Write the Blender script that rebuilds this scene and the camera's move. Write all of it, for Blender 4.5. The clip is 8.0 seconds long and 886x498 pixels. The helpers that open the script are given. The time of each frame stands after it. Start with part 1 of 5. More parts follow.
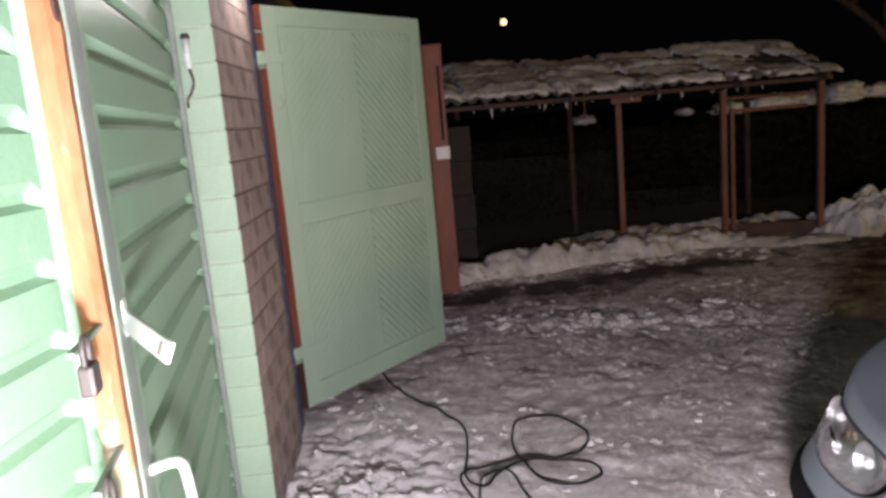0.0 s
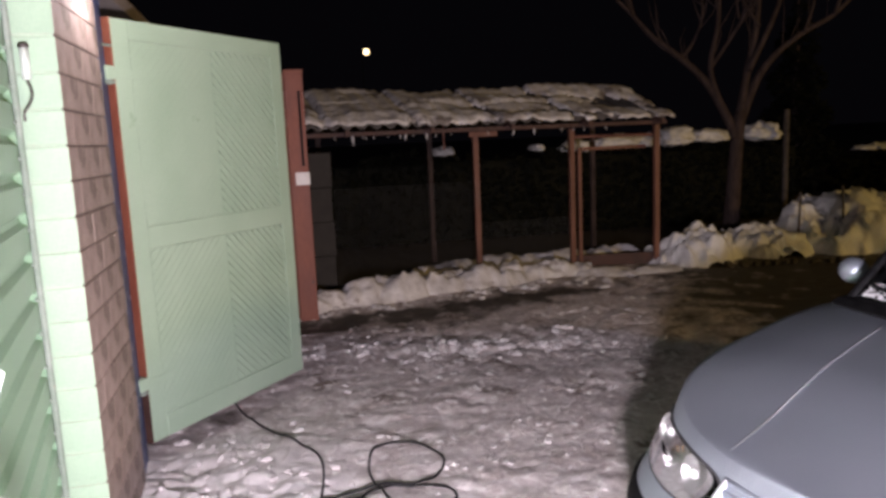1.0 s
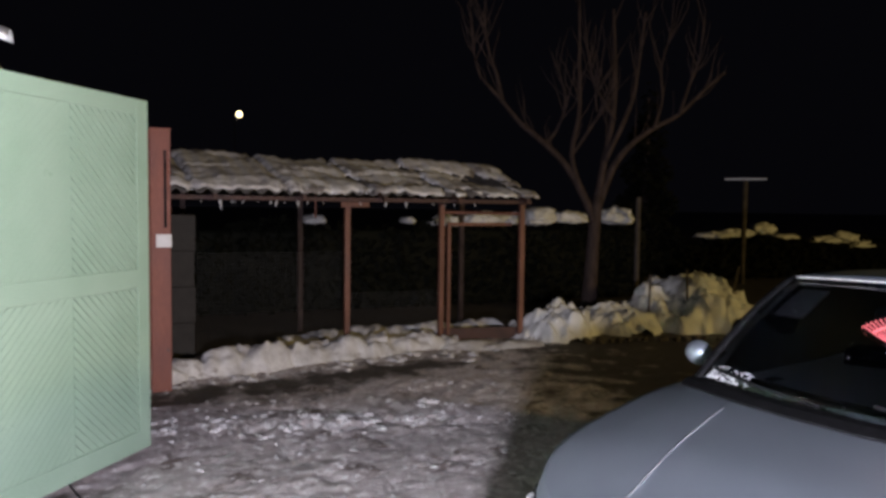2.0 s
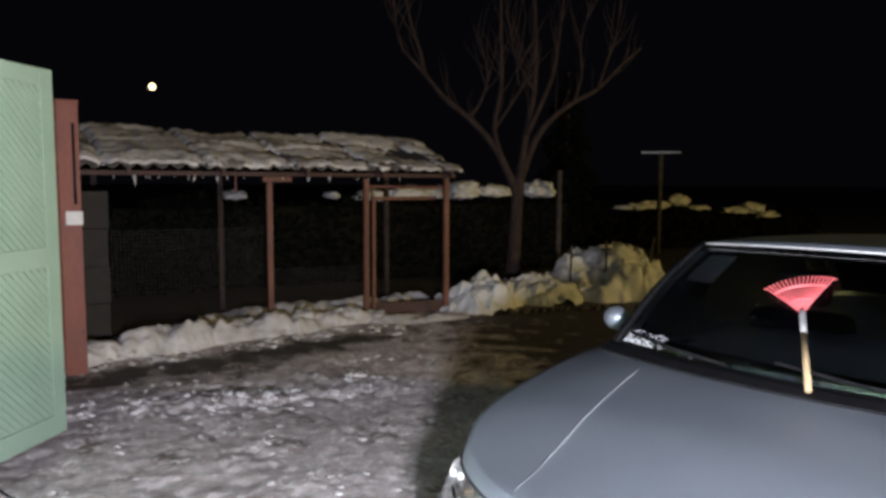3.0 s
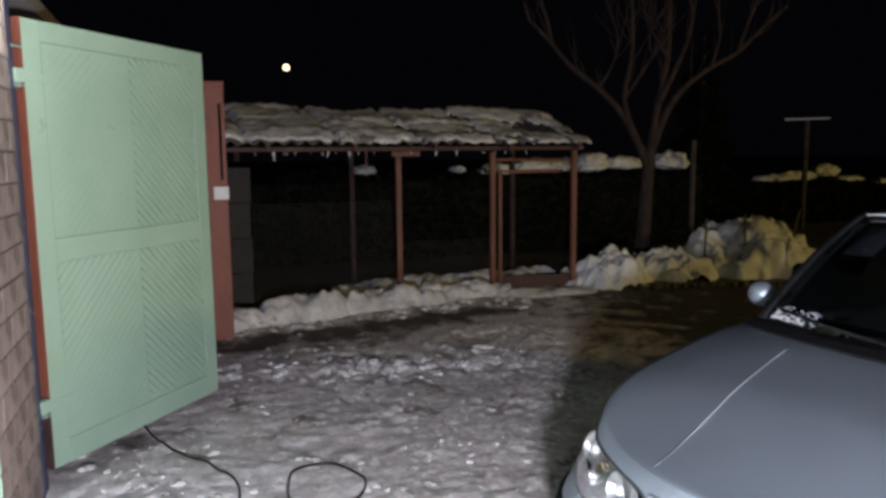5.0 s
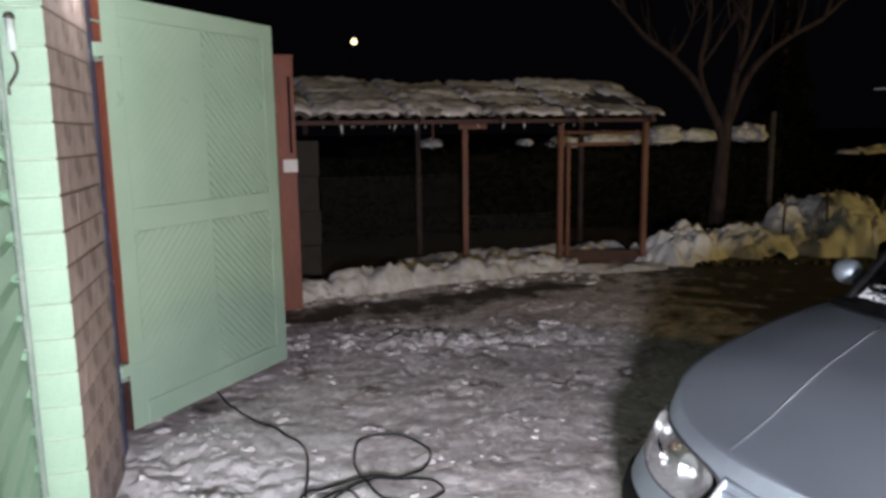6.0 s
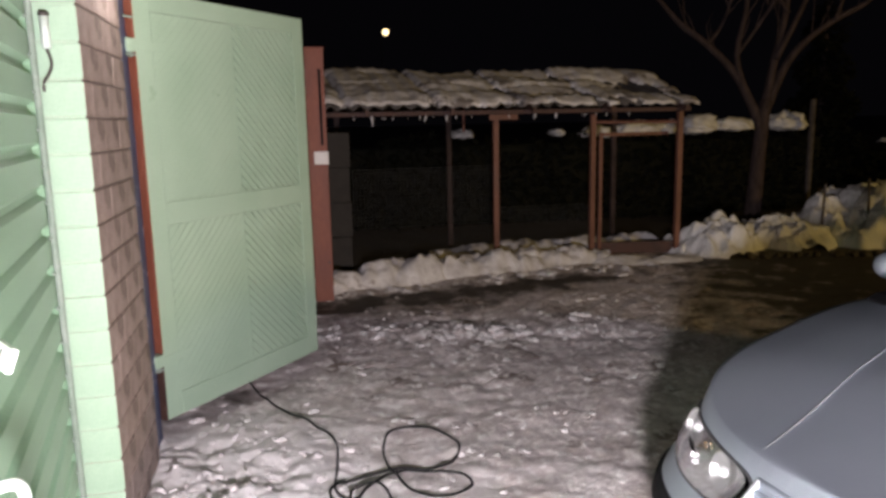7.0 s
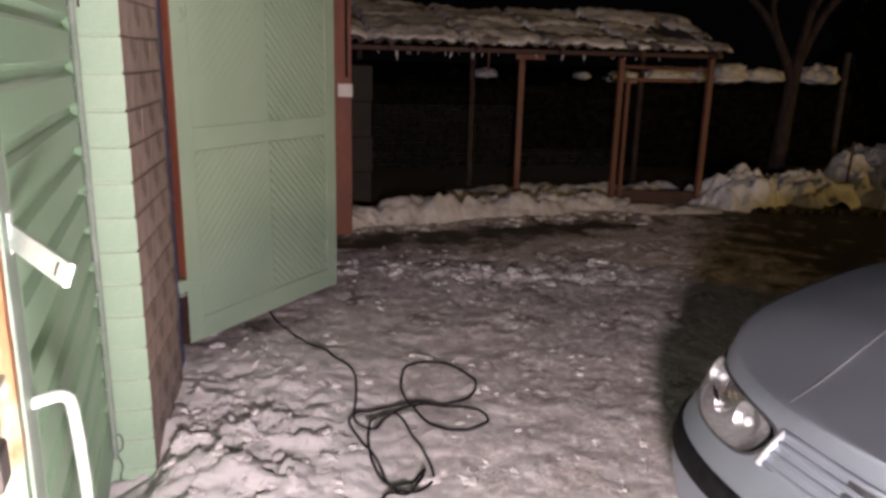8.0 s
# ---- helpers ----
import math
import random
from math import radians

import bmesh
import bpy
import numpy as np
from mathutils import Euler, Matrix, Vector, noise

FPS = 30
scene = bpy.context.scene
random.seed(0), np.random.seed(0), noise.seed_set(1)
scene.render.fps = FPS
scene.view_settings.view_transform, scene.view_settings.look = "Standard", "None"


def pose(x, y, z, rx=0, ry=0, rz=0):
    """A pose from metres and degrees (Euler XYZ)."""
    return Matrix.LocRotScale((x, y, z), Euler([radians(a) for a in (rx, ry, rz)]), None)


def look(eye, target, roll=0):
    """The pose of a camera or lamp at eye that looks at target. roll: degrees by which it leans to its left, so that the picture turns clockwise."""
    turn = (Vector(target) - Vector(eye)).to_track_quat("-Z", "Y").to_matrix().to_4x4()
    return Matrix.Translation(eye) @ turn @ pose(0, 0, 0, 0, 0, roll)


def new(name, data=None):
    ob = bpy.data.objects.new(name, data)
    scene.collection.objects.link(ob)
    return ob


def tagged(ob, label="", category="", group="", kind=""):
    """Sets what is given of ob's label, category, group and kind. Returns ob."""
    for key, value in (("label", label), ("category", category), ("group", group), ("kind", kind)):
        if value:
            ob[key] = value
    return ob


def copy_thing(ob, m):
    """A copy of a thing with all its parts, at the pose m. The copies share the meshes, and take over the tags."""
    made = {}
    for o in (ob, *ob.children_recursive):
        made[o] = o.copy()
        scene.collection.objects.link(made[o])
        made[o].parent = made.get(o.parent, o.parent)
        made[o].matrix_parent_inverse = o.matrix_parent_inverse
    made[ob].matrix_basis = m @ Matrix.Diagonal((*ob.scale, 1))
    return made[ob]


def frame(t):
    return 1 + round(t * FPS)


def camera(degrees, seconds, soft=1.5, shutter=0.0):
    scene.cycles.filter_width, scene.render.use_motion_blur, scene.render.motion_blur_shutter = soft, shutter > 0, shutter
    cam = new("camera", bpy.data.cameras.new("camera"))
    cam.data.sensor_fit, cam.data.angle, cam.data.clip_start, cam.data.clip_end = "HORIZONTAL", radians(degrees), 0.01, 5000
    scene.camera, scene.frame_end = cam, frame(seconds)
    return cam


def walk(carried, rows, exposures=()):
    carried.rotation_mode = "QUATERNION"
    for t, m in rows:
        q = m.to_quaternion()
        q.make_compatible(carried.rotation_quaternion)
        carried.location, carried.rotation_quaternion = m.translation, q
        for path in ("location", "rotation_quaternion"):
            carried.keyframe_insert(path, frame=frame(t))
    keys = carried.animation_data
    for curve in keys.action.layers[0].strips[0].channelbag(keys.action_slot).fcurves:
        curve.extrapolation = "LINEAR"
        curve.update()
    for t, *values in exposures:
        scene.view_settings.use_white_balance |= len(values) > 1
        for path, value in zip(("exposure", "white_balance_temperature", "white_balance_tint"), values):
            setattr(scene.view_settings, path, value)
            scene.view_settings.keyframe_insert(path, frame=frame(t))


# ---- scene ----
cam = camera(62.7, 8.0, soft=3.2, shutter=0.1)
PATH = [
    (0, (0.675, 0.013, 1.58), (0.741, 1.981, 1.23), -5.0),
    (0.2, (0.692, 0.0, 1.577), (0.842, 1.956, 1.241), -4.2),
    (0.5, (0.718, -0.024, 1.573), (1.092, 1.916, 1.258), -3.1),
    (1, (0.675, -0.013, 1.579), (1.126, 1.913, 1.28), -2.5),
    (1.5, (0.663, 0.013, 1.589), (1.225, 1.921, 1.38), 1.1),
    (2, (0.67, 0.003, 1.597), (1.471, 1.833, 1.482), 0.7),
    (2.2, (0.672, -0.024, 1.59), (1.544, 1.77, 1.45), -0.1),
    (3.3, (0.658, -0.004, 1.581), (1.646, 1.724, 1.392), 0.5),
    (3.5, (0.627, 0.003, 1.572), (1.562, 1.759, 1.367), 1.0),
    (4, (0.612, 0.032, 1.573), (1.346, 1.879, 1.353), -0.1),
    (4.5, (0.623, 0.017, 1.573), (1.302, 1.883, 1.333), -0.6),
    (5.8, (0.643, 0.006, 1.575), (1.263, 1.885, 1.284), -0.5),
    (6, (0.64, 0.046, 1.561), (1.137, 1.956, 1.243), -0.8),
    (6.5, (0.633, 0.048, 1.57), (0.974, 1.99, 1.233), -0.5),
    (7, (0.656, 0.058, 1.571), (1.067, 1.985, 1.228), -1.2),
    (7.5, (0.647, 0.091, 1.552), (0.795, 2.017, 1.034), -2.7),
    (7.6, (0.655, 0.085, 1.545), (0.804, 2.011, 1.027), -1.8),
    (7.8, (0.624, 0.083, 1.552), (0.911, 1.995, 1.042), -0.2),
    (8, (0.593, 0.081, 1.559), (0.967, 1.981, 1.056), 1.4),
]
EXPOSURES = [(0.0, -0.55, 6650, 21), (0.5, -0.1, 6850, 26), (1.0, 0.1, 6650, 25), (1.5, 0.15, 6650, 19), (2.0, 0.3, 6050, 15), (3.5, 0.32, 6150, 8), (4.0, 0.2, 6250, 9),
             (4.5, 0.0, 6000, 9), (6.0, -0.2, 6200, 12), (6.5, -0.05, 6550, 15), (7.0, 0.0, 6750, 17), (7.5, -0.35, 6850, 17), (8.0, -0.65, 7200, 25)]
walk(cam, [(t, look(eye, target, roll)) for t, eye, target, roll in PATH], EXPOSURES)

# ---- light ----
world = bpy.data.worlds.new("night")
scene.world = world
world.use_nodes = True
bg = world.node_tree.nodes["Background"]
bg.inputs[0].default_value = (0.50, 0.48, 0.66, 1)
bg.inputs[1].default_value = 0.0026


def lamp(name, kind, where, energy, colour, size=0.05):
    data = bpy.data.lights.new(name, kind)
    data.energy, data.color = energy, colour
    data.shadow_soft_size = size
    ob = new(name, data)
    ob.location = where
    return ob


# hand lamp at the open gate, bulb on the wall, sodium street lamp beyond the car
lamp("work_light", "POINT", (0.70, -0.10, 1.12), 720, (1.0, 0.95, 1.02), 0.075)
lamp("wall_bulb_light", "POINT", (0.14, 3.24, 2.20), 4, (1.0, 0.97, 0.95), 0.05)
lamp("sodium_light", "POINT", (15.0, -8.0, 4.4), 2200, (1.0, 0.72, 0.22), 0.6)


# ---- materials ----
def mat(name, dark, light, scale=8.0, rough=0.6, metal=0.0, bump=0.2, fine=60.0, spots=None, spot_scale=3.0, spot_cut=0.6, stretch=(1, 1, 1), per_piece=0.0):
    m = bpy.data.materials.new(name)
    m.use_nodes = True
    t = m.node_tree
    n, l = t.nodes, t.links
    p = n["Principled BSDF"]
    co = n.new("ShaderNodeTexCoord")
    mp = n.new("ShaderNodeMapping")
    mp.inputs["Scale"].default_value = stretch
    l.new(co.outputs["Object"], mp.inputs["Vector"])
    a = n.new("ShaderNodeTexNoise")
    a.inputs["Scale"].default_value, a.inputs["Detail"].default_value = scale, 5
    l.new(mp.outputs[0], a.inputs["Vector"])
    b = n.new("ShaderNodeTexNoise")
    b.inputs["Scale"].default_value, b.inputs["Detail"].default_value = fine, 3
    l.new(mp.outputs[0], b.inputs["Vector"])
    mix = n.new("ShaderNodeMath")
    mix.operation = "MULTIPLY_ADD"
    l.new(b.outputs[0], mix.inputs[0])
    mix.inputs[1].default_value = 0.45
    l.new(a.outputs[0], mix.inputs[2])
    ramp = n.new("ShaderNodeValToRGB")
    ramp.color_ramp.elements[0].position, ramp.color_ramp.elements[1].position = 0.5, 0.95
    ramp.color_ramp.elements[0].color, ramp.color_ramp.elements[1].color = (*dark, 1), (*light, 1)
    l.new(mix.outputs[0], ramp.inputs[0])
    col = ramp.outputs[0]
    if spots:
        c = n.new("ShaderNodeTexNoise")
        c.inputs["Scale"].default_value, c.inputs["Detail"].default_value = spot_scale, 7
        c.inputs["Roughness"].default_value = 0.65
        l.new(mp.outputs[0], c.inputs["Vector"])
        r2 = n.new("ShaderNodeValToRGB")
        r2.color_ramp.elements[0].position, r2.color_ramp.elements[1].position = spot_cut, spot_cut + 0.06
        l.new(c.outputs[0], r2.inputs[0])
        x = n.new("ShaderNodeMixRGB")
        l.new(r2.outputs[0], x.inputs[0])
        l.new(col, x.inputs[1])
        x.inputs[2].default_value = (*spots, 1)
        col = x.outputs[0]
    if per_piece:
        info = n.new("ShaderNodeObjectInfo")
        hs = n.new("ShaderNodeHueSaturation")
        mr = n.new("ShaderNodeMapRange")
        mr.inputs["To Min"].default_value, mr.inputs["To Max"].default_value = 1 - per_piece, 1 + per_piece
        l.new(info.outputs["Random"], mr.inputs["Value"])
        l.new(mr.outputs[0], hs.inputs["Value"])
        l.new(col, hs.inputs["Color"])
        col = hs.outputs[0]
    l.new(col, p.inputs["Base Color"])
    p.inputs["Metallic"].default_value = metal
    rr = n.new("ShaderNodeMapRange")
    rr.inputs["To Min"].default_value, rr.inputs["To Max"].default_value = max(0.02, rough - 0.12), min(1, rough + 0.12)
    l.new(a.outputs[0], rr.inputs["Value"])
    l.new(rr.outputs[0], p.inputs["Roughness"])
    if bump:
        bp = n.new("ShaderNodeBump")
        bp.inputs["Strength"].default_value, bp.inputs["Distance"].default_value = bump, 0.01
        l.new(mix.outputs[0], bp.inputs["Height"])
        l.new(bp.outputs[0], p.inputs["Normal"])
    return m


def glow(name, colour, strength):
    m = bpy.data.materials.new(name)
    m.use_nodes = True
    p = m.node_tree.nodes["Principled BSDF"]
    p.inputs["Base Color"].default_value = (0.8, 0.8, 0.8, 1)
    p.inputs["Emission Color"].default_value = (*colour, 1)
    p.inputs["Emission Strength"].default_value = strength
    return m


def glass(name, colour, rough=0.02):
    m = bpy.data.materials.new(name)
    m.use_nodes = True
    p = m.node_tree.nodes["Principled BSDF"]
    p.inputs["Base Color"].default_value = (*colour, 1)
    p.inputs["Transmission Weight"].default_value = 1
    p.inputs["Roughness"].default_value = rough
    p.inputs["IOR"].default_value = 1.45
    return m


GREEN = mat("green_paint", (0.262, 0.378, 0.27), (0.328, 0.448, 0.332), 2.5, 0.42, 0, 0.15, 90, (0.22, 0.33, 0.225), 5, 0.64)
GREEN_METAL = mat("green_sheet_paint", (0.19, 0.34, 0.225), (0.27, 0.43, 0.29), 3, 0.36, 0, 0.08, 70, (0.35, 0.5, 0.38), 9, 0.68)
GREEN_BRICK = mat("green_painted_brick", (0.25, 0.385, 0.27), (0.35, 0.49, 0.36), 6, 0.5, 0, 0.35, 80, (0.27, 0.40, 0.28), 4, 0.66)
BRICK = mat("brown_brick", (0.235, 0.18, 0.158), (0.41, 0.325, 0.285), 9, 0.85, 0, 0.9, 55, (0.19, 0.147, 0.128), 5, 0.58, per_piece=0.06)
MORTAR = mat("mortar", (0.11, 0.085, 0.075), (0.19, 0.15, 0.13), 20, 0.9, 0, 0.6)
RED = mat("red_brown_paint", (0.155, 0.044, 0.025), (0.25, 0.083, 0.046), 5, 0.62, 0, 0.2, 60, (0.2, 0.07, 0.05), 7, 0.62, stretch=(1, 1, 0.3))
# Shade put into the colour of beam and rafters; also plain dark wood.
SHADED_AND_DARK_WOOD = mat("shaded_and_dark_timber", (0.038, 0.019, 0.015), (0.085, 0.040, 0.030), 6, 0.7, 0, 0.25, 50)
# Post paint toned down to stand for weaker light reaching the shed.
SHED_WOOD = mat("dimmed_post_paint", (0.115, 0.046, 0.030), (0.205, 0.088, 0.058), 6, 0.6, 0, 0.25, 50, (0.16, 0.08, 0.06), 8, 0.6, stretch=(1, 1, 0.3))
WOOD = mat("worn_batten_wood", (0.22, 0.095, 0.042), (0.37, 0.20, 0.105), 7, 0.6, 0, 0.3, 60, (0.40, 0.34, 0.28), 5.0, 0.54, stretch=(1, 1, 0.35))
PALE_STEEL = mat("pale_painted_steel", (0.155, 0.215, 0.17), (0.25, 0.30, 0.26), 10, 0.4, 0.0, 0.1, 80, (0.35, 0.3, 0.22), 14, 0.66)
PALE_PAINT = mat("pale_handle_paint", (0.40, 0.49, 0.43), (0.58, 0.65, 0.60), 10, 0.4, 0.0, 0.15, 80, (0.34, 0.30, 0.23), 12, 0.68)
DARK_STEEL = mat("dark_lock_steel", (0.035, 0.032, 0.03), (0.085, 0.075, 0.065), 20, 0.5, 0.3, 0.15)
BLUE = mat("blue_frame_paint", (0.04, 0.055, 0.13), (0.09, 0.115, 0.23), 9, 0.5, 0, 0.2, 60, (0.5, 0.5, 0.6), 14, 0.62)
WHITE = mat("white_plate", (0.62, 0.60, 0.56), (0.75, 0.73, 0.7), 12, 0.5, 0, 0.05)
# Bank snow lowered in tone for the dimmer light there; spots are dirt.
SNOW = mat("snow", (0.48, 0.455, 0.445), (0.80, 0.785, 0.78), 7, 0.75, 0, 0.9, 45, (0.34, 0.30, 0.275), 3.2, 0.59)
SNOW_CLOD = mat("snow_lump", (0.52, 0.49, 0.48), (0.80, 0.78, 0.77), 30, 0.75, 0, 0.9, 90)
SNOW_CLEAN = mat("clean_snow", (0.66, 0.65, 0.62), (0.86, 0.85, 0.82), 6, 0.75, 0, 0.8, 40)
# Roof snow: overall tone lowered for dim light, grey patches its own.
SNOW_ROOF = mat("roof_snow", (0.36, 0.335, 0.32), (0.80, 0.78, 0.76), 4, 0.75, 0, 0.9, 30, (0.20, 0.175, 0.16), 3.0, 0.54, stretch=(1, 0.55, 1))
CLINKER = mat("sheet_roofing", (0.06, 0.054, 0.05), (0.13, 0.115, 0.105), 8, 0.8, 0, 0.3)
BARK = mat("bark", (0.034, 0.025, 0.023), (0.08, 0.058, 0.054), 12, 0.85, 0, 0.5, 50, stretch=(1, 1, 0.4))
# Leaves far blacker than foliage: the unlit night is put into their colour.
HEDGE = mat("night_black_leaf", (0.005, 0.006, 0.004), (0.012, 0.012, 0.008), 6, 0.7, 0, 0.1)
STONE = mat("dark_stone", (0.05, 0.045, 0.04), (0.13, 0.11, 0.1), 9, 0.85, 0, 0.5)
# Grey concrete taken near-black: the shed's gloom is part of this colour.
BLOCK = mat("gloom_toned_block", (0.02, 0.018, 0.016), (0.042, 0.038, 0.034), 7, 0.9, 0, 0.5)
RUBBER = mat("black_rubber", (0.012, 0.012, 0.012), (0.03, 0.03, 0.03), 20, 0.5, 0, 0.1)
PLASTIC = mat("dark_trim_plastic", (0.02, 0.02, 0.022), (0.045, 0.045, 0.048), 30, 0.5, 0, 0.1)
PAINT = mat("silver_car_paint", (0.325, 0.37, 0.43), (0.375, 0.42, 0.48), 2, 0.45, 0.76, 0.02, 300)
CHROME = mat("reflector_chrome", (0.55, 0.55, 0.55), (0.65, 0.65, 0.65), 20, 0.34, 1.0, 0.0)
# Painted highlight of the bonnet crease; also the bright strip beside the grille.
GLINT_AND_STRIP = mat("glint_and_strip_paint", (0.46, 0.48, 0.51), (0.56, 0.58, 0.61), 5, 0.45, 0.4, 0.0)
HOUSING = mat("lamp_housing", (0.42, 0.41, 0.40), (0.72, 0.72, 0.71), 60, 0.36, 0.75, 1.0, 130)
AMBER = mat("amber_plastic", (0.16, 0.12, 0.06), (0.30, 0.22, 0.11), 40, 0.35, 0, 0.1)
TRIM_BLACK = mat("black_weather_trim", (0.004, 0.004, 0.0045), (0.010, 0.010, 0.011), 30, 0.7, 0, 0.1)
CORNER_GREY = mat("grey_corner_strip", (0.16, 0.16, 0.165), (0.24, 0.24, 0.25), 30, 0.7, 0, 0.1)
SATIN = mat("satin_silver", (0.62, 0.62, 0.62), (0.75, 0.75, 0.75), 20, 0.35, 0.4, 0.0)
GLASS = glass("window_glass", (0.42, 0.45, 0.48))
DARK_GLASS = glass("dark_window_glass", (0.05, 0.05, 0.055))
LENS = glass("lamp_lens", (0.97, 0.98, 1.0), 0.03)
ICE = mat("frost", (0.42, 0.42, 0.44), (0.66, 0.66, 0.68), 40, 0.3, 0, 0.6)
RAKE_RED = mat("red_plastic", (0.66, 0.12, 0.13), (0.78, 0.17, 0.18), 20, 0.4, 0, 0.05)
RAKE_WOOD = mat("pale_handle_wood", (0.27, 0.19, 0.10), (0.42, 0.31, 0.18), 12, 0.55, 0, 0.1, stretch=(1, 1, 0.2))
GREY = mat("galvanised_steel", (0.28, 0.28, 0.28), (0.42, 0.42, 0.42), 14, 0.45, 0.6, 0.05)
INSIDE = mat("dark_interior", (0.02, 0.02, 0.022), (0.04, 0.04, 0.042), 8, 0.8, 0, 0.1)
PLASTER = mat("grey_plaster", (0.22, 0.19, 0.17), (0.33, 0.29, 0.26), 4, 0.9, 0, 0.5)
BULB = glow("bulb_glow", (1.0, 0.97, 0.93), 30)
FAR_BULB = glow("street_lamp_glow", (1.0, 0.80, 0.42), 3)


def ground_material():
    """Trodden snow and ice over dark ground, bare and wet along the shed; the dark tone also paints shade."""
    m = mat("trodden_snow", (0.44, 0.37, 0.345), (0.82, 0.755, 0.74), 8.0, 0.55, 0, 1.0, 60, (0.25, 0.195, 0.17), 2.6, 0.57, stretch=(1, 1.15, 1))
    t = m.node_tree
    n, l = t.nodes, t.links
    p = n["Principled BSDF"]
    old = p.inputs["Base Color"].links[0].from_socket
    co = n.new("ShaderNodeTexCoord")
    # the bare value also carries shade painted into the ground
    at = n.new("ShaderNodeAttribute")
    at.attribute_name = "bare"
    w = n.new("ShaderNodeTexNoise")
    w.inputs["Scale"].default_value, w.inputs["Detail"].default_value = 3.6, 8
    l.new(co.outputs["Object"], w.inputs["Vector"])
    add = n.new("ShaderNodeMath")
    add.operation = "ADD"
    l.new(at.outputs["Fac"], add.inputs[0])
    l.new(w.outputs[0], add.inputs[1])
    r = n.new("ShaderNodeValToRGB")
    r.color_ramp.elements[0].position, r.color_ramp.elements[1].position = 0.76, 1.14
    l.new(add.outputs[0], r.inputs[0])
    x = n.new("ShaderNodeMixRGB")
    l.new(r.outputs[0], x.inputs[0])
    l.new(old, x.inputs[1])
    x.inputs[2].default_value = (0.080, 0.069, 0.056, 1)
    # small white crumbs
    v = n.new("ShaderNodeTexNoise")
    v.inputs["Scale"].default_value, v.inputs["Detail"].default_value = 19, 7
    l.new(co.outputs["Object"], v.inputs["Vector"])
    r3 = n.new("ShaderNodeValToRGB")
    r3.color_ramp.elements[0].position, r3.color_ramp.elements[1].position = 0.54, 0.61
    l.new(v.outputs[0], r3.inputs[0])
    x2 = n.new("ShaderNodeMixRGB")
    inv = n.new("ShaderNodeMath")
    inv.operation = "SUBTRACT"
    inv.inputs[0].default_value = 1.0
    l.new(r.outputs[0], inv.inputs[1])
    mul = n.new("ShaderNodeMath")
    mul.operation = "MULTIPLY"
    l.new(r3.outputs[0], mul.inputs[0])
    l.new(inv.outputs[0], mul.inputs[1])
    l.new(mul.outputs[0], x2.inputs[0])
    l.new(x.outputs[0], x2.inputs[1])
    x2.inputs[2].default_value = (0.86, 0.815, 0.80, 1)
    # whiter broken snow at the pier, weaker over the near ground
    fr = n.new("ShaderNodeAttribute")
    fr.attribute_name = "whiteness"
    x3 = n.new("ShaderNodeMixRGB")
    l.new(fr.outputs["Fac"], x3.inputs[0])
    l.new(x2.outputs[0], x3.inputs[1])
    x3.inputs[2].default_value = (0.90, 0.875, 0.87, 1)
    g = n.new("ShaderNodeTexNoise")
    g.inputs["Scale"].default_value, g.inputs["Detail"].default_value, g.inputs["Roughness"].default_value = 20, 8, 0.72
    l.new(co.outputs["Object"], g.inputs["Vector"])
    b2 = n.new("ShaderNodeBump")
    b2.inputs["Strength"].default_value, b2.inputs["Distance"].default_value = 1.0, 0.03
    l.new(g.outputs[0], b2.inputs["Height"])
    l.new(p.inputs["Normal"].links[0].from_socket, b2.inputs["Normal"])
    l.new(b2.outputs[0], p.inputs["Normal"])
    l.new(x3.outputs[0], p.inputs["Base Color"])
    return m


def paint_remnant(m):
    """Old green paint still covering the lower part of the batten, ragged at its edge."""
    t = m.node_tree
    n, l = t.nodes, t.links
    p = n["Principled BSDF"]
    old = p.inputs["Base Color"].links[0].from_socket
    co = n.new("ShaderNodeTexCoord")
    xyz = n.new("ShaderNodeSeparateXYZ")
    l.new(co.outputs["Object"], xyz.inputs[0])
    w = n.new("ShaderNodeTexNoise")
    w.inputs["Scale"].default_value, w.inputs["Detail"].default_value = 9, 6
    l.new(co.outputs["Object"], w.inputs["Vector"])
    k = n.new("ShaderNodeMath")
    k.operation = "MULTIPLY_ADD"
    l.new(w.outputs[0], k.inputs[0])
    k.inputs[1].default_value = 0.7
    l.new(xyz.outputs["Z"], k.inputs[2])
    r = n.new("ShaderNodeValToRGB")
    r.color_ramp.elements[0].position, r.color_ramp.elements[1].position = 0.66, 0.72
    half = n.new("ShaderNodeMath")
    half.operation = "MULTIPLY"
    half.inputs[1].default_value = 0.5
    l.new(k.outputs[0], half.inputs[0])
    l.new(half.outputs[0], r.inputs[0])
    x = n.new("ShaderNodeMixRGB")
    l.new(r.outputs[0], x.inputs[0])
    x.inputs[1].default_value = (0.21, 0.30, 0.215, 1)
    l.new(old, x.inputs[2])
    l.new(x.outputs[0], p.inputs["Base Color"])


paint_remnant(WOOD)
GROUND = ground_material()
for dull in (TRIM_BLACK, HEDGE, BARK, STONE, RUBBER, INSIDE, PALE_STEEL, WOOD):
    dull.node_tree.nodes["Principled BSDF"].inputs["Specular IOR Level"].default_value = 0.08


# ---- mesh helpers ----
def mesh_of(name, bm, material, smooth=False):
    me = bpy.data.meshes.new(name)
    bm.normal_update()
    bm.to_mesh(me)
    bm.free()
    for mm in (material if isinstance(material, (list, tuple)) else [material]):
        me.materials.append(mm)
    if smooth:
        for f in me.polygons:
            f.use_smooth = True
    return me


